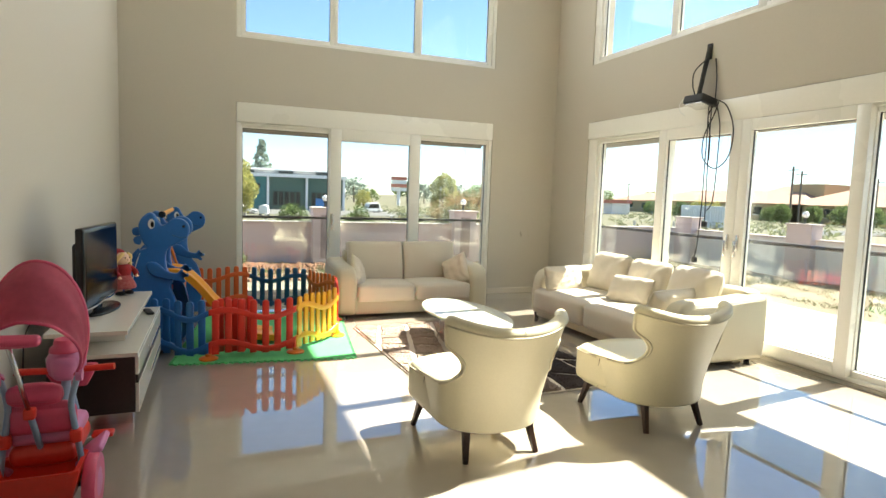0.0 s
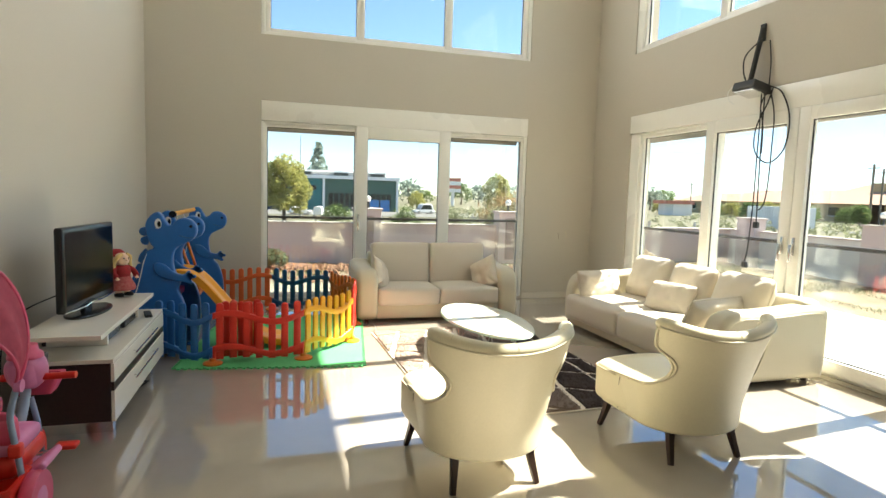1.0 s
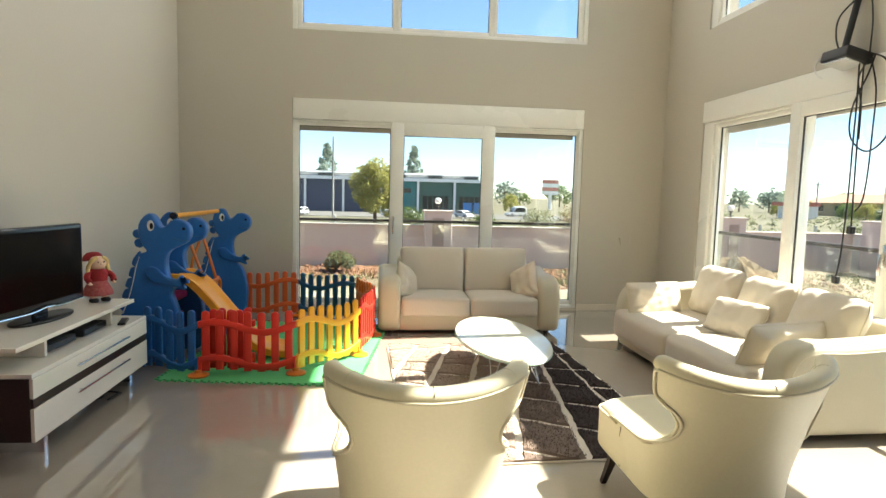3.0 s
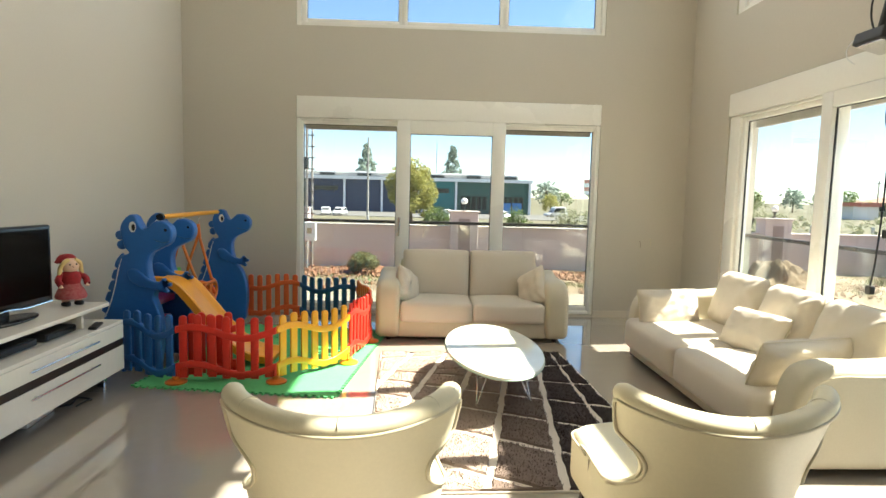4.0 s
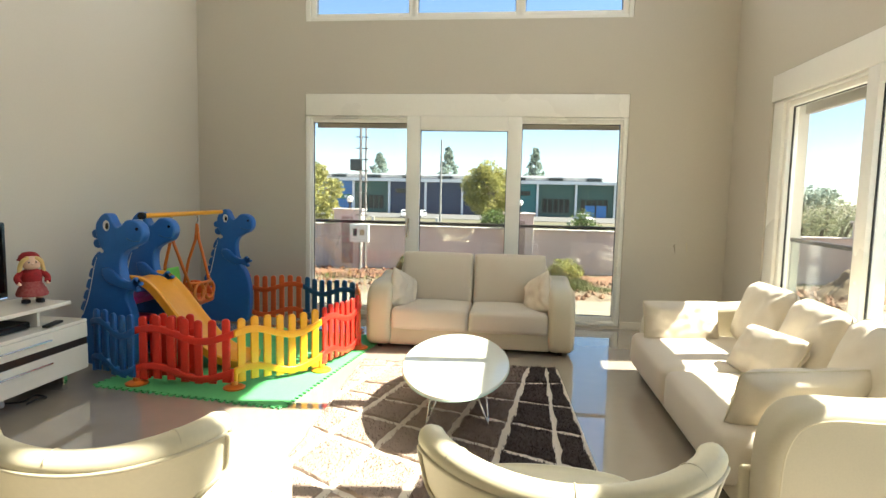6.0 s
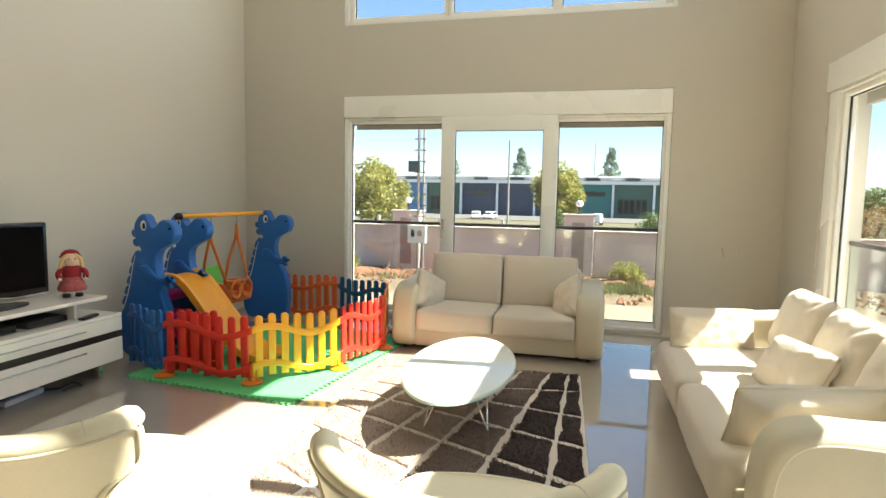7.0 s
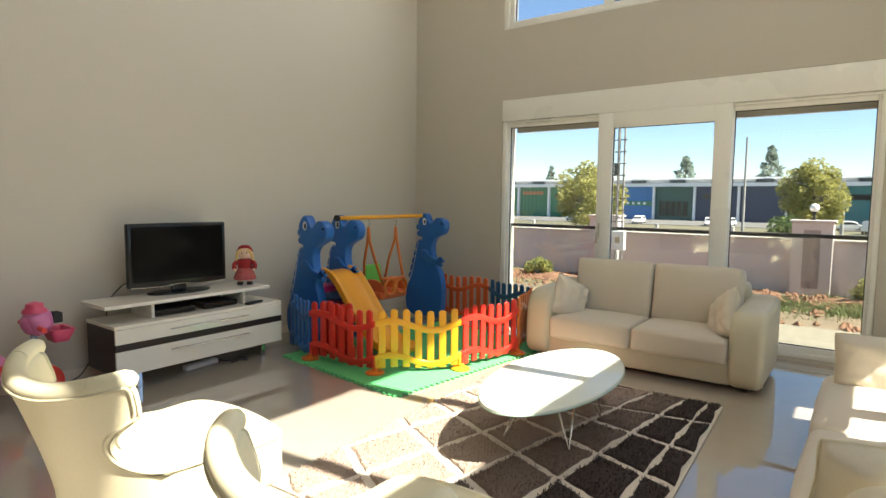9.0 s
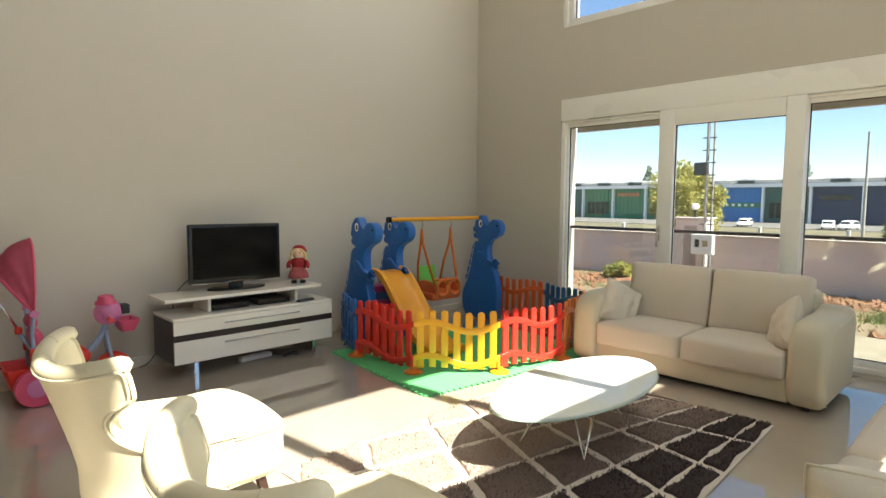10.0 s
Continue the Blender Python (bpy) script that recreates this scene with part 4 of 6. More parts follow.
for y, lean in ((6.27, 0.05), (6.70, -0.05)):
    part("side_guard", slab([(p.x, p.y) for p in smooth_line([(-0.64, 0.37), (-0.60, 0.50), (-0.48, 0.53), (-0.36, 0.49), (-0.32, 0.37)], 5, True)], 0.035, 0.012, 3, Matrix.Translation((0, y + lean - 0.017, 0)) @ XZ), M["orange_r"], swing, smooth=60)
    part("hook", tube(smooth_line([(-0.50, y, 1.165), (-0.49, y, 1.13), (-0.50, y, 1.10), (-0.51, y, 1.075)], 5), 0.007, 6), M["steel"], swing, "steel hook", smooth=True)
    for xx in (-0.62, -0.34):
        part("rope", tube([(-0.50, y, 1.085), (-0.50 + (xx + 0.48) * 0.12, y, 0.93), (-0.50 + (xx + 0.48) * 0.6, y + lean * 0.4, 0.72), (xx, y + lean, 0.48)], 0.0145, 8), M["orange"], swing, "orange plastic rope", smooth=True)
for c in (6.40, 6.58):
    part("leg_ring", tube([(-0.315, c + 0.082 * math.cos(a), 0.455 + 0.085 * math.sin(a)) for a in [2 * math.pi * k / 20 for k in range(20)]], 0.016, 8, closed=True), M["orange"], swing, "orange leg ring", smooth=True)
part("front_bar", tube(smooth_line([(-0.36, 6.31, 0.55), (-0.31, 6.40, 0.545), (-0.31, 6.58, 0.545), (-0.36, 6.66, 0.55)], 5), 0.015, 8), M["orange"], swing, smooth=True)
part("crotch_bar", tube([(-0.31, 6.47, 0.48), (-0.34, 6.47, 0.36)], 0.016, 8), M["orange"], swing, smooth=True)
part("swing_back", rbox(0.03, 0.26, 0.26, 0.014, 8, (0, 0, 0), Matrix.Translation((-0.63, 6.47, 0.54)) @ Matrix.Rotation(radians(-8), 4, "Y")), M["lime"], swing, "lime green seat back", smooth=True)

# ---- doll ----
bm = bmesh.new()
bands = []


def mark(slot):
    bands.append((len(bm.faces), slot))


lathe([(0.0, 0.055), (0.092, 0.05), (0.096, 0.065), (0.082, 0.10), (0.062, 0.135), (0.058, 0.15)], 20, bm=bm)
mark(3)
lathe([(0.058, 0.148), (0.06, 0.16), (0.064, 0.19), (0.055, 0.22), (0.03, 0.235), (0.0, 0.236)], 18, bm=bm)
for s in (-1, 1):
    tube(smooth_line([(0.0, s * 0.05, 0.215), (0.025, s * 0.085, 0.18), (0.055, s * 0.08, 0.148)], 4), 0.02, 8, bm)
mark(0)
lathe([(0.0, 0.222), (0.03, 0.226), (0.052, 0.25), (0.056, 0.275), (0.046, 0.305), (0.025, 0.318), (0.0, 0.32)], 18, bm=bm)
lathe([(0.0, -0.01), (0.01, 0.0), (0.0, 0.012)], 8, Matrix.Translation((0.056, 0, 0.27)), bm)
for s in (-1, 1):
    lathe([(0.0, 0.0), (0.016, 0.008), (0.0, 0.03)], 8, Matrix.Translation((0.06, s * 0.08, 0.125)), bm)
    tube([(0.012, s * 0.038, 0.02), (0.01, s * 0.038, 0.062)], 0.022, 10, bm)
mark(1)
for s in (-1, 1):
    tube(smooth_line([(0.03, s * 0.018, 0.312), (0.03, s * 0.05, 0.29), (0.008, s * 0.064, 0.25), (0.012, s * 0.07, 0.19)], 4), 0.014, 8, bm)
mark(2)
lathe([(0.060, 0.292), (0.074, 0.300), (0.064, 0.312), (0.056, 0.332), (0.036, 0.350), (0.0, 0.356)], 18, Matrix.Translation((-0.012, 0, -0.006)) @ Matrix.Rotation(radians(-8), 4, "Y"), bm)
mark(0)
for s in (-1, 1):
    lathe([(0.0, 0.0), (0.026, 0.004), (0.027, 0.02), (0.018, 0.03)], 12, Matrix.Translation((0.022, s * 0.04, 0)) @ Matrix.Diagonal((1.5, 1, 1, 1)), bm)
for s in (-1, 1):
    lathe([(0.0, -0.007), (0.0065, 0.0), (0.0, 0.007)], 8, Matrix.Translation((0.0525, s * 0.02, 0.283)), bm)
mark(4)
bm.faces.ensure_lookup_table()
start = 0
for end, slot in bands:
    for f in range(start, end):
        bm.faces[f].material_index = slot
    start = end
solid("doll", bm, [M["doll_red"], M["skin"], M["straw"], M["doll_print"], M["black_matt"]], "small doll in a red dress and hat on the shelf board", "doll", smooth=50, at=(-0.66, 4.88, 0.625), rz=-38)

# ---- toy tricycle ----
tr = thing("toy_tricycle", "pink and red toy tricycle with a cloth canopy by the wall", "tricycle", at=(-0.70, 2.83, 0))


def wheel(at, r, w, color):
    wh = part("wheel", lathe([(r * 0.6, -w / 2), (r * 0.95, -w / 2), (r, -w * 0.3), (r, w * 0.3), (r * 0.95, w / 2), (r * 0.6, w / 2)], 28, pose(*at, 0, 90, 0)), M[color], tr, smooth=40)
    part("hub", lathe([(0.0, -w * 0.6), (r * 0.3, -w * 0.6), (r * 0.62, -w * 0.42), (r * 0.62, w * 0.42), (r * 0.3, w * 0.6), (0.0, w * 0.6)], 20, pose(*at, 0, 90, 0)), M["pink_l"], wh, smooth=40)


wheel((-0.19, 0.0, 0.13), 0.13, 0.05, "pink")
wheel((0.19, 0.0, 0.13), 0.13, 0.05, "pink")
wheel((0.0, 0.50, 0.125), 0.125, 0.05, "red")
part("axle", tube([(-0.19, 0, 0.13), (0.19, 0, 0.13)], 0.012, 8), M["grey_blue"], tr)
part("frame", tube(smooth_line([(0, 0.02, 0.14), (0, 0.15, 0.20), (0, 0.32, 0.26), (0, 0.44, 0.40), (0, 0.47, 0.52)], 5), 0.022, 10), M["grey_blue"], tr, smooth=True)
for s in (-1, 1):
    part("fork", tube([(s * 0.045, 0.50, 0.12), (s * 0.04, 0.47, 0.30), (s * 0.02, 0.46, 0.42)], 0.014, 8), M["grey_blue"], tr, smooth=True)
    part("pedal", rbox(0.10, 0.07, 0.025, 0.01, 4, m=Matrix.Translation((s * 0.15, 0.47 + s * 0.03, 0.125 + s * 0.03))), M["red"], tr, "red plastic pedal", smooth=True)
    part("grip", tube([(s * 0.06, 0.47, 0.515), (s * 0.215, 0.45, 0.525)], 0.017, 10), M["red"], tr, "red handlebar grip", smooth=50)
    pts = smooth_line([(s * 0.155, 0.0, 0.15), (s * 0.14, 0.0, 0.30), (s * 0.122, 0.0, 0.42), (s * 0.115, 0.0, 0.51), (s * 0.142, 0.01, 0.63)], 6)
    part("canopy_pole", tube(pts, 0.013, 8), M["grey_blue"], tr, "grey-blue bent tube", smooth=True)
    part("clamp", rbox(0.05, 0.05, 0.06, 0.014, 4, m=Matrix.Translation((s * 0.13, 0.0, 0.355))), M["red"], tr, "red plastic clamp", smooth=True)
    part("pivot", lathe([(0.0, -0.012), (0.026, -0.012), (0.026, 0.012), (0.0, 0.012)], 14, pose(s * 0.145, 0.01, 0.62, 0, 90, 0)), M["pink_l"], tr, "round pink hinge of the hood", smooth=40)
part("crank", tube([(-0.15, 0.44, 0.095), (0.15, 0.50, 0.155)], 0.008, 6), M["steel"], tr)
part("nose", rbox(0.15, 0.15, 0.17, 0.06, 8, (0.01, 0.02, 0.01), Matrix.Translation((0, 0.48, 0.55)) @ Matrix.Rotation(radians(20), 4, "X")), M["pink_l"], tr, "light pink animal-shaped handlebar cover", smooth=True)
part("cap", lathe([(0.075, 0), (0.07, 0.02), (0.055, 0.03), (0.05, 0.06), (0.0, 0.075)], 18, Matrix.Translation((0, 0.47, 0.615))), M["pink"], tr, "pink round cap", smooth=50)
part("music_box", one_box(-0.045, 0.045, 0.56, 0.62, 0.53, 0.60, 0.008, 2), M["black_matt"], tr, "small black box")
def tub(w0, l0, w1, l1, h, at, th=0.008):
    """An open basket that widens upwards."""
    def ring(w, l, z):
        return [Vector((w / 2 * max(-1, min(1, 1.35 * math.cos(a))), l / 2 * max(-1, min(1, 1.35 * math.sin(a))), z)) + Vector(at) for a in [2 * math.pi * k / 28 for k in range(28)]]
    bm = bmesh.new()
    rs = [ring(w0, l0, 0), ring(w1, l1, h), ring(w1 + 0.02, l1 + 0.02, h), ring(w1 + 0.02, l1 + 0.02, h - 0.012), ring(w1 - th * 2, l1 - th * 2, h - 0.004), ring(w0 - th * 2, l0 - th * 2, th)]
    rs = [rs[0], rs[3], rs[2], rs[4], rs[5]]
    vs = [[bm.verts.new(p) for p in r] for r in rs]
    for a, b in zip(vs, vs[1:]):
        for k in range(28):
            bm.faces.new((a[k], a[(k + 1) % 28], b[(k + 1) % 28], b[k]))
    bm.faces.new(vs[0])
    bm.faces.new(vs[-1])
    return bm
part("rear_basket", tub(0.26, 0.16, 0.31, 0.22, 0.15, (0, -0.05, 0.11)), M["red"], tr, "red plastic rear basket", smooth=50)
part("front_basket", tub(0.14, 0.09, 0.19, 0.13, 0.09, (0.0, 0.60, 0.40)), M["pink"], tr, "pink plastic front basket", smooth=50)
part("body_shell", rbox(0.26, 0.34, 0.10, 0.045, 8, (0, 0, 0.01), Matrix.Translation((0, 0.17, 0.27))), M["red"], tr, "red plastic body", smooth=True)
part("seat", rbox(0.27, 0.25, 0.07, 0.03, 8, (0, 0, 0.012), Matrix.Translation((0, 0.14, 0.35))), M["pink_l"], tr, "light pink seat", smooth=True)
part("seat_back", rbox(0.26, 0.06, 0.13, 0.028, 8, (0, 0.012, 0.03), Matrix.Translation((0, 0.03, 0.43)) @ Matrix.Rotation(radians(10), 4, "X")), M["pink"], tr, "pink rounded seat back", smooth=True)
part("headrest", rbox(0.21, 0.055, 0.075, 0.026, 6, (0, 0.01, 0.018), Matrix.Translation((-0.02, 0.01, 0.545))), M["pink"], tr, "pink rounded head pad", smooth=True)
for s in (-1, 1):
    part("foot_rest", rbox(0.13, 0.20, 0.03, 0.012, 5, (0, 0, 0.006), Matrix.Translation((s * 0.17, 0.12, 0.235)) @ Matrix.Rotation(radians(-38 * s), 4, "Y")), M["pink_l"], tr, "light pink foot rest", smooth=True)
bm = bmesh.new()
rows = []
for i in range(33):
    th = radians(-130 + 260 * i / 32)
    row = []
    for j in range(11):
        f = j / 10
        tilt = radians(-2 + 36 * f)
        billow = 1 + 0.06 * math.sin(math.pi * f) + 0.05 * noise.noise(Vector((th * 1.6, f * 3, 1))) * (0.3 + f)
        high = (0.495 - 0.16 * f) * billow * (math.cos(th) + 0.643) / 1.643
        wide = (0.178 - 0.012 * f) * (1 + 0.03 * math.sin(5 * math.pi * f) * math.cos(th / 2))
        row.append(bm.verts.new((wide * math.sin(th), 0.01 - high * math.sin(tilt), 0.622 + high * math.cos(tilt))))
    rows.append(row)
for a, b in zip(rows, rows[1:]):
    for k in range(10):
        bm.faces.new((a[k], a[k + 1], b[k + 1], b[k]))
front_rib, rear_rib = [r[0].co.copy() for r in rows], [r[-1].co.copy() for r in rows]
bmesh.ops.solidify(bm, geom=bm.faces[:], thickness=0.005)
hood = part("canopy", bm, M["pink_cloth"], tr, "pink cloth canopy hood", smooth=True)
part("front_hem", tube(front_rib, 0.009, 6), M["pink"], hood, "darker pink hem", smooth=True)
part("rear_hem", tube(rear_rib, 0.007, 6), M["pink"], hood, "darker pink hem", smooth=True)
part("push_handle", tube([(0.0, 0.07, 0.20), (-0.022, -0.06, 0.49)], 0.013, 8), M["grey_blue"], tr, "grey-blue lower handle tube", smooth=True)
part("push_handle", tube([(-0.022, -0.06, 0.49), (-0.047, -0.215, 0.82)], 0.010, 8), M["steel"], tr, "silver push handle", smooth=True)
part("handle_clamp", rbox(0.045, 0.045, 0.05, 0.012, 4, m=Matrix.Translation((-0.022, -0.06, 0.49))), M["red"], tr, "red plastic clamp", smooth=True)
part("handle_grip", rbox(0.25, 0.055, 0.045, 0.02, 6, (0, 0.01, 0.004), Matrix.Translation((-0.06, -0.22, 0.835))), M["pink"], tr, "pink rounded handle grip", smooth=True)

# ---- bracket with cables on the window wall ----
br = thing("projector_bracket", "black wall bracket with a small tray and hanging cables", "bracket")
part("wall_plate", one_box(4.835, 4.857, 4.735, 4.795, 2.98, 3.14, 0.004, 1), M["black_matt"], br)
part("arm", tube([(4.845, 4.765, 3.10), (4.80, 4.775, 2.85), (4.74, 4.775, 2.555)], 0.024, 10), M["black_matt"], br, smooth=50)
part("tray", one_box(-0.11, 0.11, -0.13, 0.13, 0.0, 0.085, 0.012, 2), M["black_matt"], br).matrix_basis = pose(4.735, 4.745, 2.49, 0, 14, 0)
part("tray_base", one_box(-0.09, 0.09, -0.11, 0.11, -0.012, 0.001, 0.004, 1), M["steel"], br, "grey underside").matrix_basis = pose(4.735, 4.745, 2.49, 0, 14, 0)
wires = [
    [(4.80, 4.78, 3.02), (4.76, 4.92, 2.90), (4.74, 4.92, 2.75), (4.72, 4.84, 2.60)],
    [(4.84, 4.73, 3.0), (4.84, 4.70, 2.8), (4.82, 4.68, 2.58)],
    [(4.82, 4.64, 2.56), (4.82, 4.52, 2.48), (4.82, 4.43, 2.25), (4.82, 4.47, 1.98), (4.82, 4.64, 1.86), (4.82, 4.80, 1.98), (4.82, 4.80, 2.2), (4.82, 4.68, 2.42), (4.82, 4.63, 2.55)],
    [(4.78, 4.72, 2.53), (4.79, 4.73, 2.2), (4.80, 4.75, 1.9), (4.80, 4.76, 1.5), (4.80, 4.79, 1.1), (4.80, 4.82, 0.92)],
    [(4.82, 4.66, 2.53), (4.82, 4.60, 2.3), (4.82, 4.605, 2.0), (4.82, 4.62, 1.7), (4.82, 4.65, 1.5), (4.82, 4.71, 1.42)],
    [(4.80, 4.70, 2.53), (4.80, 4.71, 2.0), (4.80, 4.71, 1.3)],
    [(4.80, 4.66, 2.53), (4.80, 4.74, 2.40), (4.80, 4.70, 2.2), (4.80, 4.70, 1.95)],
]
for w in wires:
    part("cable", tube(smooth_line([(x, y - 0.06 - 0.025 * max(0, 2.5 - z), z - 0.03) for x, y, z in w], 7), 0.0065, 6), M["black_matt"], br, "thin black hanging cable", smooth=True)
for y, z in ((4.72, 0.86), (4.62, 1.25)):
    part("plug", one_box(4.78, 4.82, y - 0.025, y + 0.025, z - 0.03, z + 0.03, 0.008, 2), M["black_matt"], br, "black plug")
part("cable", tube(smooth_line([(4.70, 4.90, 2.60), (4.64, 4.92, 2.52), (4.63, 4.90, 2.44), (4.64, 4.84, 2.39)], 6), 0.004, 6), M["white"], br, "white cable end", smooth=True)

# ---- small wall details ----
so = thing("wall_outlet", "unfinished wall outlet with short loose wires", "wall outlet")
part("cover", lathe([(0.0, 0), (0.035, 0), (0.034, 0.004), (0.0, 0.005)], 18, Matrix.Translation((4.36, YF, 0.92)) @ Matrix.Rotation(radians(90), 4, "X")), M["wall"], so)
part("wire", tube(smooth_line([(4.33, YF - 0.004, 0.93), (4.33, YF - 0.03, 0.94), (4.34, YF - 0.03, 0.86)], 4), 0.003, 6), M["seam"], so, smooth=True)
part("wire", tube(smooth_line([(4.45, YF - 0.004, 0.95), (4.45, YF - 0.04, 0.97), (4.46, YF - 0.03, 0.88)], 4), 0.003, 6), M["piping"], so, smooth=True)

# ---- outside ----
OUT = {
    "dirt": material("dry_soil", (0.23, 0.16, 0.10), 0.95, vary=0.25, grain=6, blotch=0.35, bump=0.6, bump_scale=12),
    "red_soil": material("red_soil", (0.27, 0.13, 0.075), 0.95, vary=0.3, grain=14, blotch=2, bump=0.8, bump_scale=30),
    "grass": material("dry_grass", (0.085, 0.095, 0.045), 0.95, tint=(0.17, 0.135, 0.085), grain=1.2, blotch=0.12, bump=0.5, bump_scale=10),
    "blade": material("grass_blades", (0.09, 0.14, 0.03), 0.8, tint=(0.20, 0.19, 0.07), grain=3, blotch=1),
    "concrete": material("pale_concrete", (0.58, 0.55, 0.50), 0.9, vary=0.1, grain=12, blotch=0.8, bump=0.3, bump_scale=60),
    "path": material("tan_path", (0.30, 0.25, 0.19), 0.95, vary=0.15, grain=10, blotch=1.0, bump=0.4, bump_scale=40),
    "asphalt": material("asphalt", (0.085, 0.082, 0.078), 0.9, vary=0.15, grain=20, blotch=0.3),
    "pave": material("paving", (0.14, 0.135, 0.125), 0.9, vary=0.1, grain=4, blotch=0.3),
    # paler wall render: the hazy veil of glass reflections is put into its colour
    "veiled_wall": material("veiled_render", (0.74, 0.71, 0.67), 0.9, vary=0.07, grain=8, blotch=0.5, bump=0.3, bump_scale=60),
    "pink_wall": material("pinkish_render", (0.62, 0.52, 0.49), 0.9, vary=0.07, grain=8, blotch=0.5, bump=0.3, bump_scale=60),
    "niche": material("pillar_niche", (0.33, 0.25, 0.23), 0.9, vary=0.06),
    "cap": material("wall_cap", (0.55, 0.47, 0.43), 0.85, vary=0.06),
    "globe": material("opal_globe", (0.82, 0.82, 0.80), 0.25, vary=0.02),
    "navy": material("navy_cladding", (0.045, 0.063, 0.112), 0.45, vary=0.15, grain=2, blotch=0.3),
    "teal": material("teal_cladding", (0.03, 0.18, 0.188), 0.45, vary=0.15, grain=2, blotch=0.3),
    "dgreen": material("dark_green_cladding", (0.053, 0.128, 0.105), 0.45, vary=0.15, grain=2, blotch=0.3),
    "bgreen": material("green_cladding", (0.068, 0.225, 0.112), 0.5, vary=0.15, grain=2, blotch=0.3),
    "bblue": material("blue_cladding", (0.06, 0.21, 0.48), 0.5, vary=0.2, grain=2, blotch=0.3),
    "fascia": material("white_fascia", (0.8, 0.8, 0.79), 0.6, vary=0.05),
    "roof_grey": material("roof_grey", (0.34, 0.34, 0.33), 0.7, vary=0.1),
    "dark_glass": material("dark_glazing", (0.010, 0.016, 0.02), 0.1, vary=0.2),
    "car_white": material("white_car_paint", (0.62, 0.62, 0.62), 0.25, vary=0.03),
    "tyre": material("tyre", (0.015, 0.015, 0.015), 0.8),
    "wood_pole": material("weathered_pole", (0.20, 0.165, 0.13), 0.85, vary=0.2, grain=20),
    "pole_grey": material("grey_pole", (0.30, 0.29, 0.27), 0.6, vary=0.1),
    "tile_roof": material("terracotta_roof", (0.4, 0.235, 0.165), 0.85, vary=0.12, grain=2, blotch=0.4),
    "tan": material("tan_render", (0.42, 0.32, 0.18), 0.9, vary=0.08, grain=3),
    "bark": material("bark", (0.10, 0.075, 0.05), 0.9, vary=0.3, grain=14, bump=0.6, bump_scale=30),
    "leaf_s": material("grey_green_scrub", (0.324, 0.324, 0.204), 0.8, tint=(0.16, 0.18, 0.09), grain=3, blotch=1.2, spec=0.15, thin=0.45),
    "leaf_y": material("yellow_green_leaves", (0.50, 0.46, 0.16), 0.7, tint=(0.24, 0.25, 0.08), grain=3, blotch=1.2, spec=0.15, thin=0.45),
    "leaf_g": material("green_leaves", (0.189, 0.257, 0.081), 0.7, tint=(0.08, 0.12, 0.04), grain=3, blotch=1.2, spec=0.15, thin=0.45),
    # needle colour lightened to imitate the haze of distance
    "leaf_haze": material("hazed_needles", (0.34, 0.40, 0.33), 0.75, tint=(0.16, 0.21, 0.17), grain=3, blotch=1.2, spec=0.15, thin=0.45),
    "leaf_o": material("orange_leaves", (0.432, 0.24, 0.12), 0.75, tint=(0.22, 0.18, 0.08), grain=3, blotch=1.2, spec=0.15, thin=0.45),
    "sign_red": material("sign_red", (0.50, 0.16, 0.11), 0.5),
    "sign_orange": material("sign_orange", (0.55, 0.20, 0.09), 0.5),
}
K, HUB = 1.2, Vector((2.2, 1.1, 1.43))


def far(x, y, z):
    """A place beyond the garden, moved outwards from the room to its full distance."""
    return HUB + K * (Vector((x, y, z)) - HUB)


def ground_z(x, y):
    d = max(y - 9.5, x - 8.0, -x - 4, 0)
    z = -0.13 - 0.37 * min(1, d / 5.0) - 0.35 * max(0, min(1, (d - 10) / 40))
    if 0.2 < d < 14:
        z += 0.05 * noise.noise(Vector((x * 0.7, y * 0.7, 0))) + 0.03 * noise.noise(Vector((x * 2.3, y * 2.3, 3)))
    return z


xs = [-900, -400, -200, -100, -60, -40, -30] + [-22 + 0.8 * k for k in range(57)] + [26, 32, 40, 55, 80, 120, 200, 400, 900]
ys = [-600, -200, -80, -30, -15] + [-8 + 0.8 * k for k in range(36)] + [22, 26, 32, 40, 50, 60, 75, 90, 120, 200, 400, 1500]
bm = bmesh.new()
grid = [[bm.verts.new((x, y, ground_z(x, y) - (0.5 if XL - 1 < x < XR and YB - 1 < y < YF else 0))) for y in ys] for x in xs]
for i in range(len(xs) - 1):
    for j in range(len(ys) - 1):
        bm.faces.new((grid[i][j], grid[i + 1][j], grid[i + 1][j + 1], grid[i][j + 1]))
g = solid("ground", bm, [OUT["dirt"], OUT["grass"]], "dry earth and grass reaching to the horizon", "ground", kind="structure", smooth=True)
for p in g.data.polygons:
    c = p.center
    if c.y > 17 or c.x > 16.5 or c.x < -14:
        p.material_index = 1
solid("pavement", one_box(-3.0, 8.2, YF + TH, 9.7, -0.25, -0.05, 0.01, 1), OUT["path"], "trodden tan earth apron along the house", "pavement", kind="structure")
solid("pavement", one_box(XR + TH, 8.2, -9.0, YF + TH - 0.002, -0.25, -0.05, 0.01, 1), OUT["concrete"], "pale sunlit concrete terrace outside the wide doors", "pavement", kind="structure")
bm = bmesh.new()
box(bm, -300, 300, 33, 41, -1.2, -0.76)
solid("road", bm, OUT["asphalt"], "grey asphalt road beyond the garden wall", "road", kind="structure")
solid("pavement", one_box(-120, 26, 56, 72, -1.2, -0.78), OUT["pave"], "pale paved forecourt before the long building", "pavement", kind="structure")


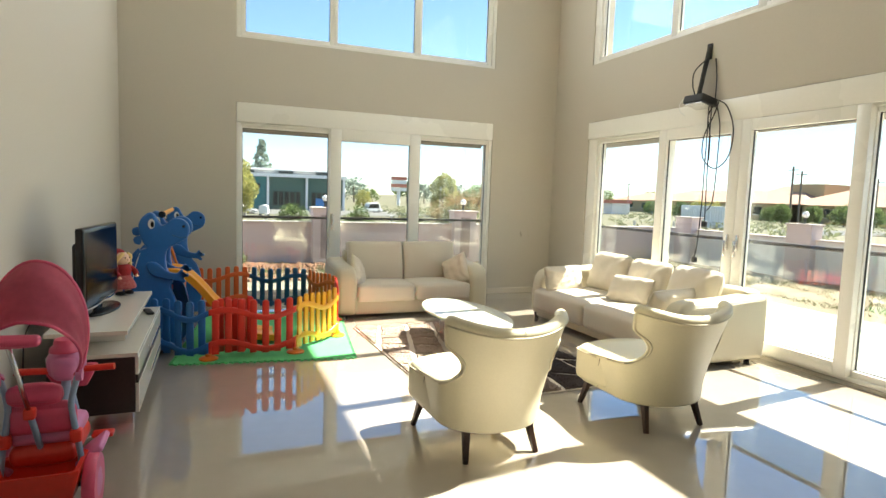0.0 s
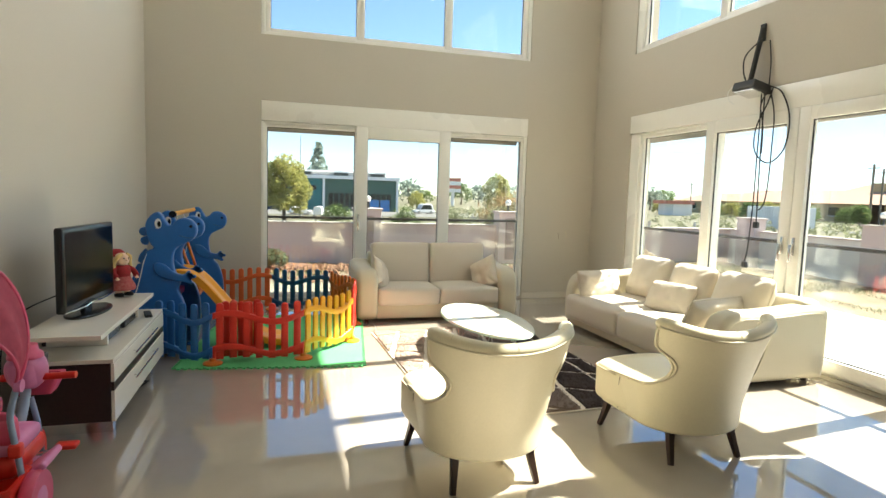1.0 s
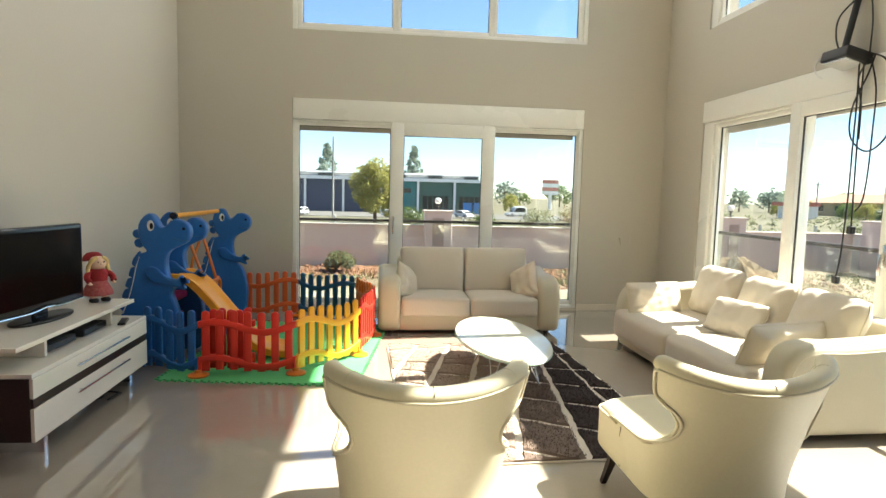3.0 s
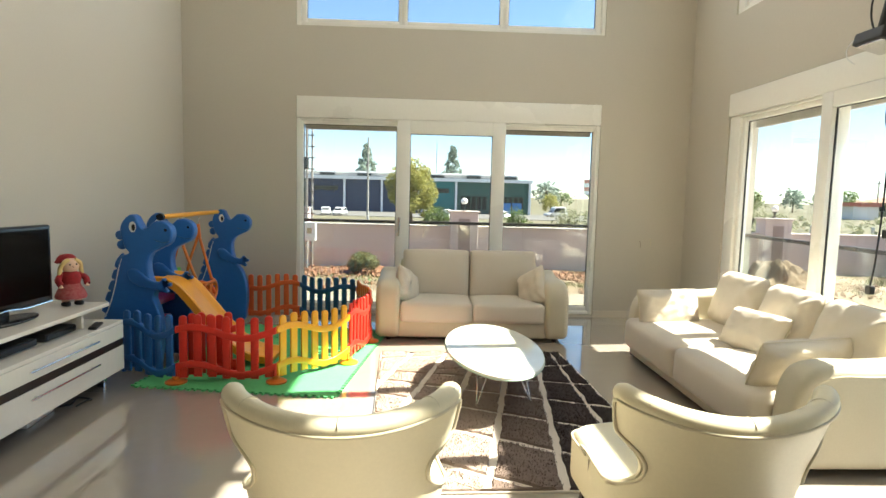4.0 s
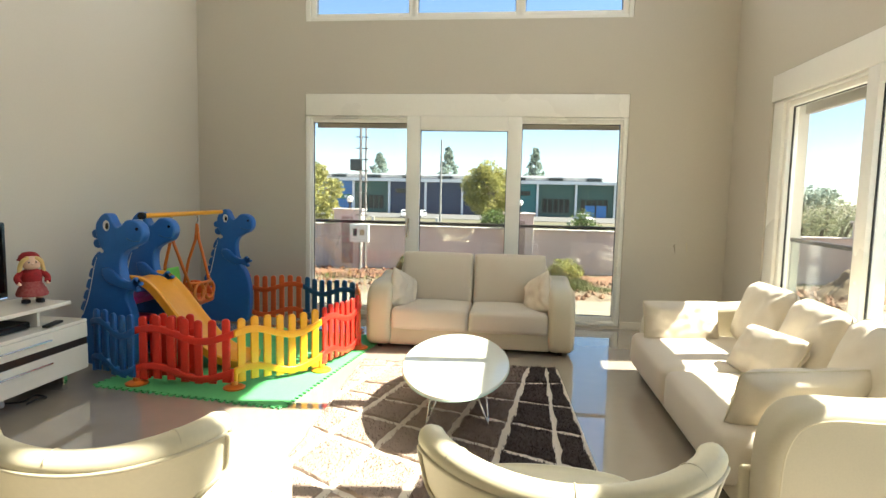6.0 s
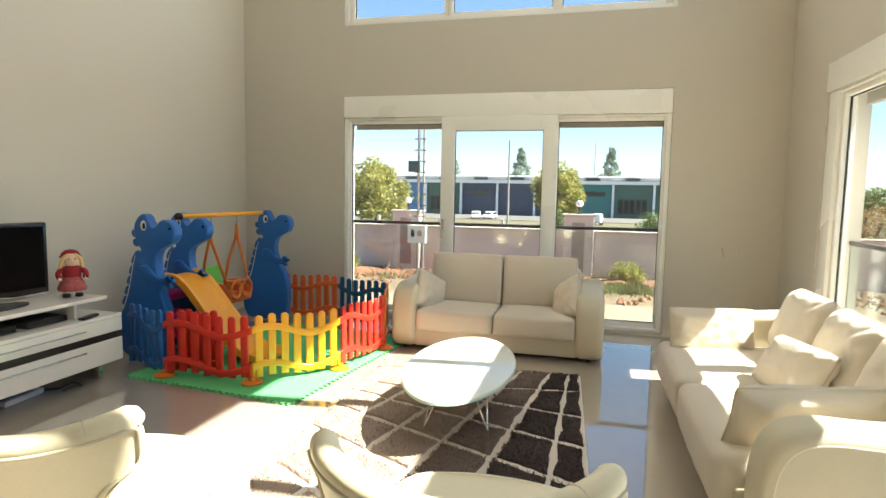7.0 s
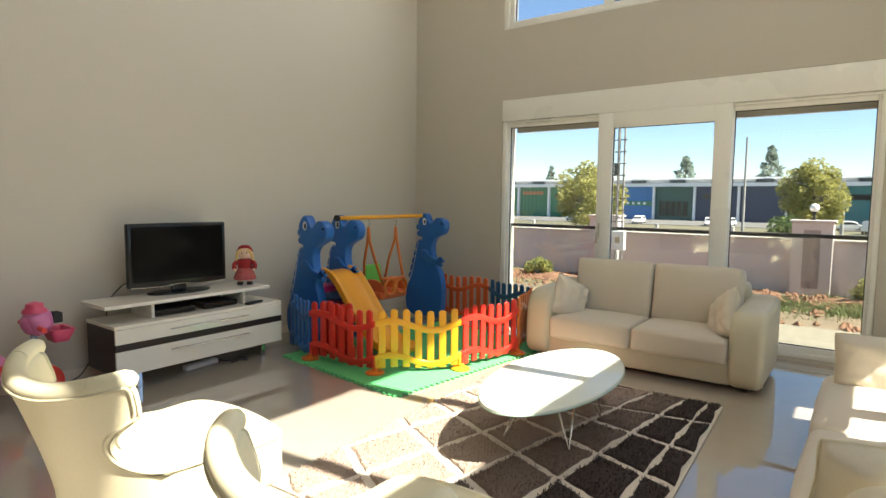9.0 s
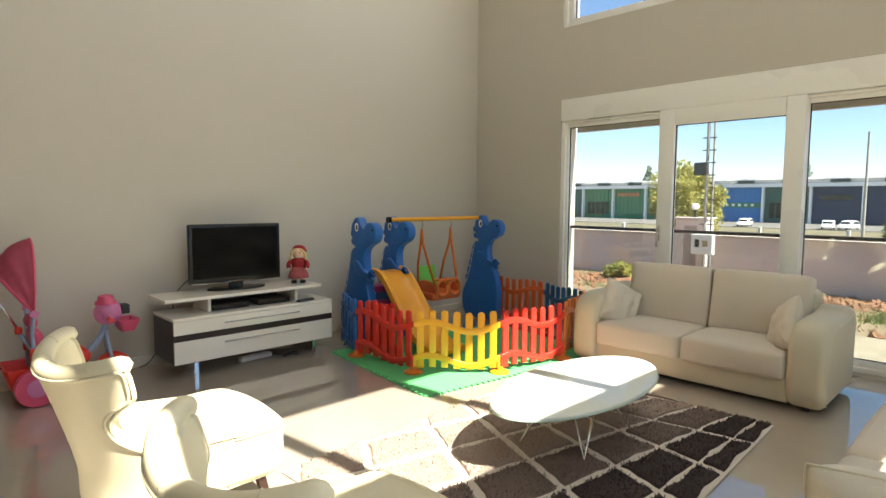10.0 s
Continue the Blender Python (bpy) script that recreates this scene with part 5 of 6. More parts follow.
# garden wall with pillars
def pillar(x, y, rz, lit=True):
    t = thing("garden_pillar", "pinkish garden wall pillar with a recessed panel", "pillar", "pillars of the garden wall", at=(x, y, -0.55), rz=rz)
    part("shaft", one_box(-0.36, 0.36, -0.22, 0.22, 0, 1.53, 0.01, 1), OUT["pink_wall"], t)
    part("cap", one_box(-0.40, 0.40, -0.26, 0.26, 1.53, 1.58, 0.008, 1), OUT["cap"], t)
    part("panel", one_box(-0.15, 0.15, -0.228, -0.2195, 0.18, 1.38), OUT["niche"], t, "darker recessed panel")
    if lit:
        gl = thing("globe_lamp", "white opal globe lamp on a pillar", "garden lamp", "globe lamps on the wall", at=(x, y, 1.03), rz=rz)
        part("stem", lathe([(0.06, 0), (0.06, 0.02), (0.025, 0.03), (0.025, 0.14), (0.05, 0.15), (0.05, 0.172)], 14), M["black_matt"], gl)
        part("globe", lathe([(0.0, 0.16)] + [(0.088 * math.sin(a), 0.248 - 0.088 * math.cos(a)) for a in [math.pi * k / 12 for k in range(1, 12)]] + [(0.0, 0.336)], 20), OUT["globe"], gl, "white opal globe", smooth=True)


def garden_wall(a, b, label, mat="pink_wall"):
    t = thing("garden_wall", label, "garden wall", kind="structure")
    x0, x1, y0, y1 = min(a[0], b[0]), max(a[0], b[0]), min(a[1], b[1]), max(a[1], b[1])
    part("wall", one_box(x0 - 0.1, x1 + 0.1, y0 - 0.1, y1 + 0.1, -0.9, 0.58, 0.01, 1), OUT[mat], t)
    part("coping", one_box(x0 - 0.15, x1 + 0.15, y0 - 0.15, y1 + 0.15, 0.582, 0.63, 0.008, 1), OUT["cap"], t)


garden_wall((-14, 16.05), (15.0, 16.05), "low pinkish rendered garden wall with a coping")
# the east run gets the render lightened for the veil over it
garden_wall((15.0, -12), (15.0, 15.8), "low rendered garden wall with a coping, paled as by glass reflections", "veiled_wall")
for x in (-10.3, -5.95, -1.58, 2.80, 6.95, 11.1):
    pillar(x, 15.93, 0)
for y in (10.87, 15.0, 6.7, 2.5):
    pillar(14.88, y, 90, y != 15.0)

# electricity pole with meter box and floodlight
ep = thing("utility_pole", "thin steel pole with climbing irons and floodlight", "pole", at=(-1.22, 15.62, -0.52))
part("pole", tube([(0, 0, 0), (0, 0, 5.2)], 0.035, 10), OUT["pole_grey"], ep, smooth=50)
part("pole", tube([(0.13, 0.02, 0), (0.13, 0.02, 5.0)], 0.025, 8), OUT["pole_grey"], ep, smooth=50)
for k in range(8):
    part("rung", tube([(-0.12, 0, 1.4 + 0.28 * k), (0.2, 0, 1.4 + 0.28 * k)], 0.014, 6), M["rail"], ep)
fl = part("floodlight", one_box(-0.22, 0.06, -0.20, -0.06, 2.52, 2.80, 0.01, 1), M["black_matt"], ep, "black floodlight")
part("lens", one_box(-0.20, 0.04, -0.206, -0.199, 2.54, 2.78), OUT["dark_glass"], fl)
mb = thing("meter_box", "white electricity meter box on the pole", "meter box", at=(-1.2, 15.50, 0.20))
part("casing", one_box(-0.24, 0.24, -0.08, 0.08, 0.0, 0.46, 0.015, 2), M["white"], mb)
part("window", one_box(-0.15, -0.05, -0.085, -0.079, 0.16, 0.34), OUT["dark_glass"], mb)
part("window", one_box(0.02, 0.14, -0.085, -0.079, 0.18, 0.32), OUT["tan"], mb)
solid("cable", tube(smooth_line([(-1.3, 15.5, 1.05), (-1.55, 15.35, 0.6), (-1.75, 15.3, 0.1), (-1.85, 15.2, -0.35), (-1.6, 15.0, -0.45), (-2.0, 14.7, -0.44), (-2.3, 14.9, -0.4)], 6), 0.009, 6), OUT["pole_grey"], "loose pale cable hanging from the pole", "cable", smooth=True)


# ---- plants ----
def leaves(rng, clumps, n, size, droop=0.2):
    """A crown of many small leaves gathered in clumps (x, y, z, r)."""
    vs, fs = [], []
    for _ in range(n):
        cx, cy, cz, r = rng.choice(clumps)
        d = Vector((rng.gauss(0, 1), rng.gauss(0, 1), rng.gauss(0, 1))).normalized()
        p = Vector((cx, cy, cz)) + d * r * (rng.random() ** 0.4)
        u = Vector((rng.gauss(0, 1), rng.gauss(0, 1), rng.gauss(0, 0.6))).normalized()
        w = u.orthogonal().normalized()
        w.rotate(Matrix.Rotation(rng.random() * 6.28, 3, u))
        s = size * rng.uniform(0.6, 1.3)
        k = len(vs)
        vs += [p - u * s, p + w * s * 0.45, p + u * s - Vector((0, 0, droop * s)), p - w * s * 0.45]
        fs.append((k, k + 1, k + 2, k + 3))
    return vs, fs


def crown_part(name, vs, fs, mat, parent, label=""):
    me = bpy.data.meshes.new(name)
    me.from_pydata(vs, [], fs)
    me.materials.append(mat)
    ob = new(name, me)
    ob.parent = parent
    if label:
        tagged(ob, label)
    return ob


def tree(at, h, r, mat, seed, label, n=6500, base=0.2, leaf=0.085):
    """A broad-leaved tree of height h and crown radius r."""
    rng = random.Random(seed)
    t = thing("tree", label, "tree", "trees outside", at=at)
    top = h * 0.62
    bm = tube(smooth_line([(0, 0, -0.2), (0.03 * h * rng.uniform(-1, 1), 0, top * 0.4), (0.04 * h * rng.uniform(-1, 1), 0.02 * h, top)], 4), 0.035 * h, 8, taper=(1, 0.45))
    clumps = []
    for k in range(16):
        a = k * 2.4 + rng.uniform(-0.3, 0.3)
        f = (k + 0.5) / 16
        z = h * (base + 0.08) + (h * (1 - base) - r * 0.35) * f
        rad = r * 0.72 * math.sin(math.pi * min(0.97, 0.18 + 0.78 * f)) ** 0.7 * rng.uniform(0.75, 1.1)
        c = Vector((rad * math.cos(a), rad * math.sin(a), z))
        clumps.append((*c, r * rng.uniform(0.26, 0.42)))
        s = Vector((0, 0, top * (0.45 + 0.5 * f)))
        tube([s, s.lerp(c, 0.5) + Vector((0, 0, 0.04 * h)), c], 0.012 * h, 5, bm, taper=(1, 0.3))
    part("trunk", bm, OUT["bark"], t)
    vs, fs = leaves(rng, clumps, n, leaf * h / 3)
    crown_part("crown", vs, fs, OUT[mat], t)
    return t


def conifer(at, h, r, seed, label, n=1000):
    rng = random.Random(seed)
    t = thing("tree", label, "conifer", "trees outside", at=at)
    bm = tube([(0, 0, -0.2), (0, 0, h * 0.98)], 0.02 * h, 7, taper=(1, 0.1))
    clumps = []
    for k in range(26):
        f = (k + 1) / 27
        a = k * 2.4
        rr = r * (1 - f) ** 0.8 * rng.uniform(0.6, 1.1)
        c = Vector((rr * 0.7 * math.cos(a), rr * 0.7 * math.sin(a), h * (0.2 + 0.78 * f)))
        clumps.append((*c, max(0.12 * r, rr * 0.42)))
        tube([(0, 0, c.z + 0.03 * h), c], 0.006 * h, 4, bm)
    part("trunk", bm, OUT["bark"], t)
    vs, fs = leaves(rng, clumps, n, 0.035 * h, 0.5)
    crown_part("crown", vs, fs, OUT["leaf_haze"], t)


def bush(at, h, r, mat, seed, label, n=2200, leaf=0.045):
    rng = random.Random(seed)
    t = thing("bush", label, "bush", "bushes outside", at=at)
    bm = bmesh.new()
    clumps = []
    for k in range(9):
        a = k * 2.4
        c = Vector((r * 0.65 * (k / 9) ** 0.5 * math.cos(a), r * 0.65 * (k / 9) ** 0.5 * math.sin(a), h * rng.uniform(0.35, 0.8)))
        clumps.append((*c, 0.42 * r))
        tube([(c.x * 0.2, c.y * 0.2, -0.05), c], 0.02 * h, 4, bm)
    part("stem", bm, OUT["bark"], t)
    vs, fs = leaves(rng, clumps, n, leaf)
    crown_part("foliage", vs, fs, OUT[mat], t)


tree(far(1.12, 35.7, -0.5), 4.6, 1.95, "leaf_y", 3, "yellow-green tree by the road")
tree(far(-6.5, 26.0, -0.45), 4.05, 1.95, "leaf_y", 5, "yellow-green tree behind the garden wall")
tree(far(19.3, 48, -0.6), 4.7, 1.7, "leaf_y", 8, "rounded yellow-green tree beyond the garden", n=5000)
tree(far(24.5, 52, -0.6), 4.0, 2.2, "leaf_g", 9, "low green tree beyond the garden", n=4000)
tree(far(15.4, 62, -0.6), 2.9, 1.3, "leaf_y", 10, "small yellow-green tree by the building", n=3000)
for x, y, h, r, s in ((-12.7, 67, 8.3, 3.2, 1), (-4.7, 67, 9.2, 2.9, 2), (5.1, 67, 9.3, 2.5, 3), (-28.5, 67, 7.6, 1.9, 4), (-30.0, 40, 5.0, 1.5, 5)):
    conifer(far(x, y, -0.6), h, r, s, "conifer paled by haze, rising behind the long building")
for k, (x, y, h, r, m) in enumerate(((0.3, 14.55, 0.5, 0.42, "leaf_s"), (-2.9, 14.8, 0.45, 0.4, "leaf_y"), (2.0, 17.6, 1.75, 0.65, "leaf_g"), (-0.9, 17.4, 1.0, 0.5, "leaf_g"), (5.4, 17.3, 1.0, 0.9, "leaf_g"), (7.0, 21.0, 1.5, 1.0, "leaf_s"), (9.0, 21.5, 1.9, 1.3, "leaf_s"), (10.8, 21.0, 2.0, 1.2, "leaf_o"), (9.4, 23.5, 2.5, 1.1, "leaf_o"), (5.2, 22.0, 1.7, 0.8, "leaf_g"), (12.6, 21.8, 2.2, 1.3, "leaf_s"), (3.9, 15.2, 0.5, 0.5, "leaf_y"), (11.2, 18.4, 2.2, 1.4, "leaf_s"), (9.9, 22.5, 2.5, 1.2, "leaf_o"))):
    bush((x, y, ground_z(x, y) - 0.02), h, r, m, 20 + k, {"leaf_s": "grey-green scrubby bush near the garden wall", "leaf_g": "green leafy bush near the garden wall", "leaf_y": "pale green weedy bush in the garden", "leaf_o": "rust-coloured bush behind the garden wall"}[m])
rng = random.Random(12)
vs, fs = [], []
for _ in range(30000):
    x, y = rng.choice(((rng.uniform(-7, 14), rng.uniform(12.2, 15.7)), (rng.uniform(9.0, 14.5), rng.uniform(0, 15)), (rng.uniform(2.4, 5.5), rng.gauss(13.6, 0.9))))
    if noise.noise(Vector((x * 0.5, y * 0.5, 7))) < -0.05 or y < 9.9 and x < 8.4:
        continue
    z = ground_z(x, y) - 0.02
    a, h = rng.random() * 6.28, rng.uniform(0.04, 0.10) + 0.16 * max(0, noise.noise(Vector((x * 1.1, y * 1.1, 3))))
    k = len(vs)
    dx, dy = 0.012 * math.cos(a), 0.012 * math.sin(a)
    lx, ly = rng.uniform(-0.08, 0.08), rng.uniform(-0.08, 0.08)
    vs += [(x - dx, y - dy, z), (x + dx, y + dy, z), (x + lx, y + ly, z + h)]
    fs.append((k, k + 1, k + 2))
tagged(crown_part("grass", vs, fs, OUT["blade"], None), "tufts of weedy grass in the garden", "grass", kind="stuff")


def mound(x, y, rx, ry, h, seed, mat="red_soil", label="low mound of loose reddish soil in the garden"):
    bm = bmesh.new()
    bmesh.ops.create_grid(bm, x_segments=28, y_segments=28, size=1)
    for v in bm.verts:
        d = min(1, v.co.xy.length)
        q = Vector((v.co.x * 4 + seed, v.co.y * 4, seed))
        z = h * (1 - d * d) ** 1.0 * (0.75 + 0.5 * noise.noise(q)) + 0.09 * h ** 0.5 * noise.noise(q * 3.1) * (1 - d) - 0.06
        v.co = Vector((v.co.x * rx, v.co.y * ry, z + ground_z(x, y)))
    for v in bm.verts:
        v.co += Vector((x, y, 0))
    solid("soil_mound", bm, OUT[mat], label, "soil mound", "soil mounds in the garden")


for k, (x, y, rx, ry, h) in enumerate(((-2.3, 14.7, 1.5, 0.7, 0.22), (0.6, 15.2, 2.0, 0.6, 0.18), (4.3, 14.9, 2.2, 0.7, 0.22), (-5.5, 14.9, 2.0, 0.7, 0.25))):
    mound(x, y, rx, ry, h, k + 1.3)
mound(9.6, 13.2, 1.1, 0.9, 0.75, 9.1, "dirt", "heap of pale rubble and earth outside")


# clods of turned earth between the weeds
rng = random.Random(31)
vs, fs = [], []
for _ in range(2600):
    x, y = rng.choice(((rng.gauss(-2.3, 1.0), rng.gauss(14.4, 0.5)), (rng.gauss(0.6, 1.3), rng.gauss(14.8, 0.4)), (rng.gauss(4.3, 1.4), rng.gauss(14.6, 0.45)), (rng.gauss(9.6, 0.9), rng.gauss(13.0, 0.8)), (rng.uniform(-6, 9), rng.uniform(10.2, 15.6))))
    if y > 15.8 or y < 9.8:
        continue
    r, z, k = rng.uniform(0.02, 0.075), ground_z(x, y) + 0.02, len(vs)
    for dx, dy, dz in ((1, 0, 0), (-1, 0, 0), (0, 1, 0), (0, -1, 0), (0, 0, 0.9), (0, 0, -0.7)):
        vs.append((x + r * (dx + rng.uniform(-0.35, 0.35)), y + r * (dy + rng.uniform(-0.35, 0.35)), z + r * (dz + rng.uniform(-0.3, 0.3))))
    fs += [(k + a, k + b, k + c) for a, b, c in ((0, 2, 4), (2, 1, 4), (1, 3, 4), (3, 0, 4), (2, 0, 5), (1, 2, 5), (3, 1, 5), (0, 3, 5))]
tagged(crown_part("clods", vs, fs, OUT["red_soil"], None), "clods of loose reddish earth by the garden wall", "soil", kind="stuff")


# ---- long building ----
b = thing("warehouse", "long low commercial building with coloured bays and white pillars", "building")
px = [12.5 - 3.71 * k for k in range(20)]
FY = 58.8
colours = ["dgreen", "dgreen", "teal", "navy", "navy", "navy", "dgreen", "bblue", "bgreen", "bgreen", "bgreen", "bgreen", "dgreen", "bgreen", "teal", "navy", "bgreen", "dgreen", "teal"]


def fbox(x0, x1, y0, y1, z0, z1):
    p, q = far(x0, y0, z0), far(x1, y1, z1)
    return one_box(p.x, q.x, p.y, q.y, p.z, q.z)


for k in range(19):
    x1, x0 = px[k], px[k + 1]
    wall = part("wall", fbox(x0 + 0.1, x1 - 0.1, FY, FY + 6, -0.6, 2.75), OUT[colours[k]], b)
    for s in range(8):
        xx = x0 + 0.25 + (x1 - x0 - 0.5) * s / 7
        part("cladding_rib", fbox(xx - 0.03, xx + 0.03, FY - 0.05, FY, -0.3, 2.7), OUT[colours[k]], wall)
    part("pillar", fbox(x1 - 0.1, x1 + 0.1, FY - 0.35, FY + 0.1, -0.6, 2.75), OUT["fascia"], b, "white pillar")
    if k in (0, 1, 6, 8, 11):
        for s in range(5):
            xx = x0 + 0.5 + (x1 - x0 - 1.0) * s / 5
            part("window", fbox(xx, xx + 0.42, FY - 0.08, FY - 0.02, 0.0, 1.35), OUT["dark_glass"], wall)
    if k in (2, 5, 9, 13):
        part("window", fbox(x0 + 0.7, x1 - 0.7, FY - 0.08, FY - 0.02, 1.6, 2.05), OUT["dark_glass"], wall)
    if k == 7:
        part("sign_band", fbox(x0 + 0.2, x1 - 0.2, FY - 0.1, FY - 0.03, 0.9, 1.35), OUT["bgreen"], wall, "green sign band")
        for s in range(5):
            part("sign_bar", fbox(x0 + 0.5 + 0.55 * s, x0 + 0.75 + 0.55 * s, FY - 0.14, FY - 0.11, 1.02, 1.24), OUT["fascia"], wall)
    if k == 0:
        for s in range(2):
            part("door", fbox(x0 + 0.9 + 1.1 * s, x0 + 1.85 + 1.1 * s, FY - 0.12, FY - 0.05, -0.4, 0.75), OUT["bblue"], wall, "blue glazed door")
    if k == 10:
        for s in range(6):
            part("sign_bar", fbox(x0 + 0.5 + 0.42 * s, x0 + 0.82 + 0.42 * s, FY - 0.12, FY - 0.06, 1.95, 2.3), OUT["sign_orange"], wall)
part("fascia", fbox(px[-1], px[0] + 0.2, FY - 0.6, FY + 6, 2.75, 3.05), OUT["fascia"], b, "white roof fascia")
part("roof", fbox(px[-1], px[0] - 1.0, FY + 1.2, FY + 9, 3.05, 3.45), OUT["roof_grey"], b)
part("roof_edge", fbox(px[-1], px[0] - 0.9, FY + 1.0, FY + 9.2, 3.45, 3.6), OUT["fascia"], b, "white upper roof edge")
for k in range(0, 19):
    part("roof_vent", fbox(px[k] - 2.6, px[k] - 1.2, FY + 0.9, FY + 1.4, 3.12, 3.38), OUT["dark_glass"], b, "dark roof light")


# ---- vehicles ----
def car(at, rz, label, L=4.2, W=1.75, H=1.45, s=1.0, mat="car_white"):
    t = thing("car", label, "car", "parked cars", at=at, rz=rz)
    prof = smooth_line([(-L / 2, 0.3), (-L / 2 + 0.02, 0.75), (-L / 2 + 0.25, 0.9), (-L * 0.33, H * 0.96), (-L * 0.1, H), (L * 0.12, H * 0.95), (L * 0.27, 0.92), (L * 0.45, 0.78), (L / 2, 0.55), (L / 2 - 0.02, 0.28), (0, 0.22)], 5, True)
    part("body", slab([(p.x * s, p.y * s) for p in prof], W * s, 0.12 * s, 3, Matrix.Translation((0, -W * s / 2, 0)) @ XZ), OUT[mat], t, smooth=40)
    glass = [(-L * 0.36, 0.93), (-L * 0.30, H * 0.9), (L * 0.10, H * 0.88), (L * 0.23, 0.95)]
    part("side_window", slab([(x * s, z * s) for x, z in glass], (W + 0.02) * s, 0, m=Matrix.Translation((0, -(W + 0.02) * s / 2, 0)) @ XZ), OUT["dark_glass"], t)
    part("windscreen", one_box(-W * 0.40 * s, W * 0.40 * s, -0.01, 0.01, 0, 0.5 * s), OUT["dark_glass"], t).matrix_basis = pose(L * 0.215 * s, 0, 0.92 * s, 0, 0, 90) @ pose(0, 0, 0, 50, 0, 0)
    for x in (-L * 0.31, L * 0.31):
        for y in (-W / 2 + 0.08, W / 2 - 0.08):
            w = part("wheel", lathe([(0.2 * s, -0.1 * s), (0.31 * s, -0.1 * s), (0.32 * s, 0), (0.31 * s, 0.1 * s), (0.2 * s, 0.1 * s)], 18, pose(x * s, y * s, 0.32 * s, 90, 0, 0)), OUT["tyre"], t, smooth=40)
            part("rim", lathe([(0.0, -0.105 * s), (0.2 * s, -0.105 * s), (0.2 * s, 0.105 * s), (0.0, 0.105 * s)], 14, pose(x * s, y * s, 0.32 * s, 90, 0, 0)), OUT["roof_grey"], w)
    return t


S = 0.5
for x, y, rz in ((-6.1, 48, -80), (-4.95, 48, -100), (-11.4, 48, -85), (-16.9, 48, -30), (-14.2, 46, -40), (2.4, 47, 20), (8.4, 49, -60)):
    p = far(x, y, 0)
    car((p.x, p.y, -0.76), rz, "white parked car on the forecourt", s=S)
p = far(14.4, 55, 0)
car((p.x, p.y, -0.78), 195, "white panel van parked by the building", 4.8, 1.9, 2.1, 0.55)
tk = far(3.5, 42, 0)
t = thing("truck", "small pale truck with a rounded grey canopy", "truck", at=(tk.x, tk.y, -0.76), rz=80)
t.scale = (0.62, 0.62, 0.62)
part("cab", one_box(0.55, 1.3, -0.55, 0.55, 0.25, 1.1, 0.1, 3), OUT["car_white"], t)
part("canopy", slab([(p.x, p.y) for p in smooth_line([(-0.55, 0.4), (-0.55, 1.2), (-0.45, 1.45), (0, 1.55), (0.45, 1.45), (0.55, 1.2), (0.55, 0.4)], 4)], 1.9, 0.04, 2, Matrix.Translation((-1.4, 0, 0)) @ YZ), OUT["fascia"], t, smooth=40)
for x in (-0.9, 0.85):
    for y in (-0.5, 0.5):
        part("wheel", lathe([(0.0, -0.08), (0.24, -0.08), (0.25, 0.08), (0.0, 0.08)], 16, pose(x, y, 0.25, 90, 0, 0)), OUT["tyre"], t)


# ---- poles, fence posts, sign ----
def mast(x, y, top, r, label, arms=0):
    p, q = far(x, y, 0), far(x, y, top)
    t = thing("utility_pole", label, "pole", "poles outside", at=(p.x, p.y, -0.85))
    part("pole", tube([(0, 0, 0), (0, 0, q.z + 0.85)], r, 8, taper=(1, 0.7)), OUT["pole_grey"], t, smooth=50)
    for k in range(arms):
        z = q.z + 0.85 - 0.25 - 0.4 * k
        part("cross_arm", one_box(-0.5, 0.5, -0.04, 0.04, z, z + 0.08), OUT["wood_pole"], t)


mast(-0.9, 29.1, 4.1, 0.07, "pale concrete street pole by the road")
mast(-26.5, 44, 5.4, 0.10, "slim wooden utility pole beyond the road", 1)
mast(2.2, 41, 1.9, 0.12, "short pale post beside the road")
mast(3.4, 75, 8.2, 0.08, "thin distant lamp mast")
for k in range(16):
    p = far(-16 + 2.6 * k, 24.0, 0)
    solid("verge_bollard", one_box(-0.06, 0.06, -0.06, 0.06, 0, 0.95, 0.01, 1), OUT["concrete"], "pale concrete bollard on the grassy verge", "bollard", "bollards on the verge", at=(p.x, p.y, ground_z(p.x, p.y) - 0.02))
sg = thing("roadside_sign", "tall roadside sign with red and white bands", "sign", at=(35.4, 115, -0.85))
part("post", tube([(0, 0, 0), (0, 0, 3.4)], 0.35, 10), OUT["fascia"], sg)
for k in range(4):
    part("panel", one_box(-1.6, 1.6, -0.4, 0.4, 3.0 + 0.75 * k, 3.7 + 0.75 * k), OUT["sign_red" if k % 2 else "fascia"], sg)


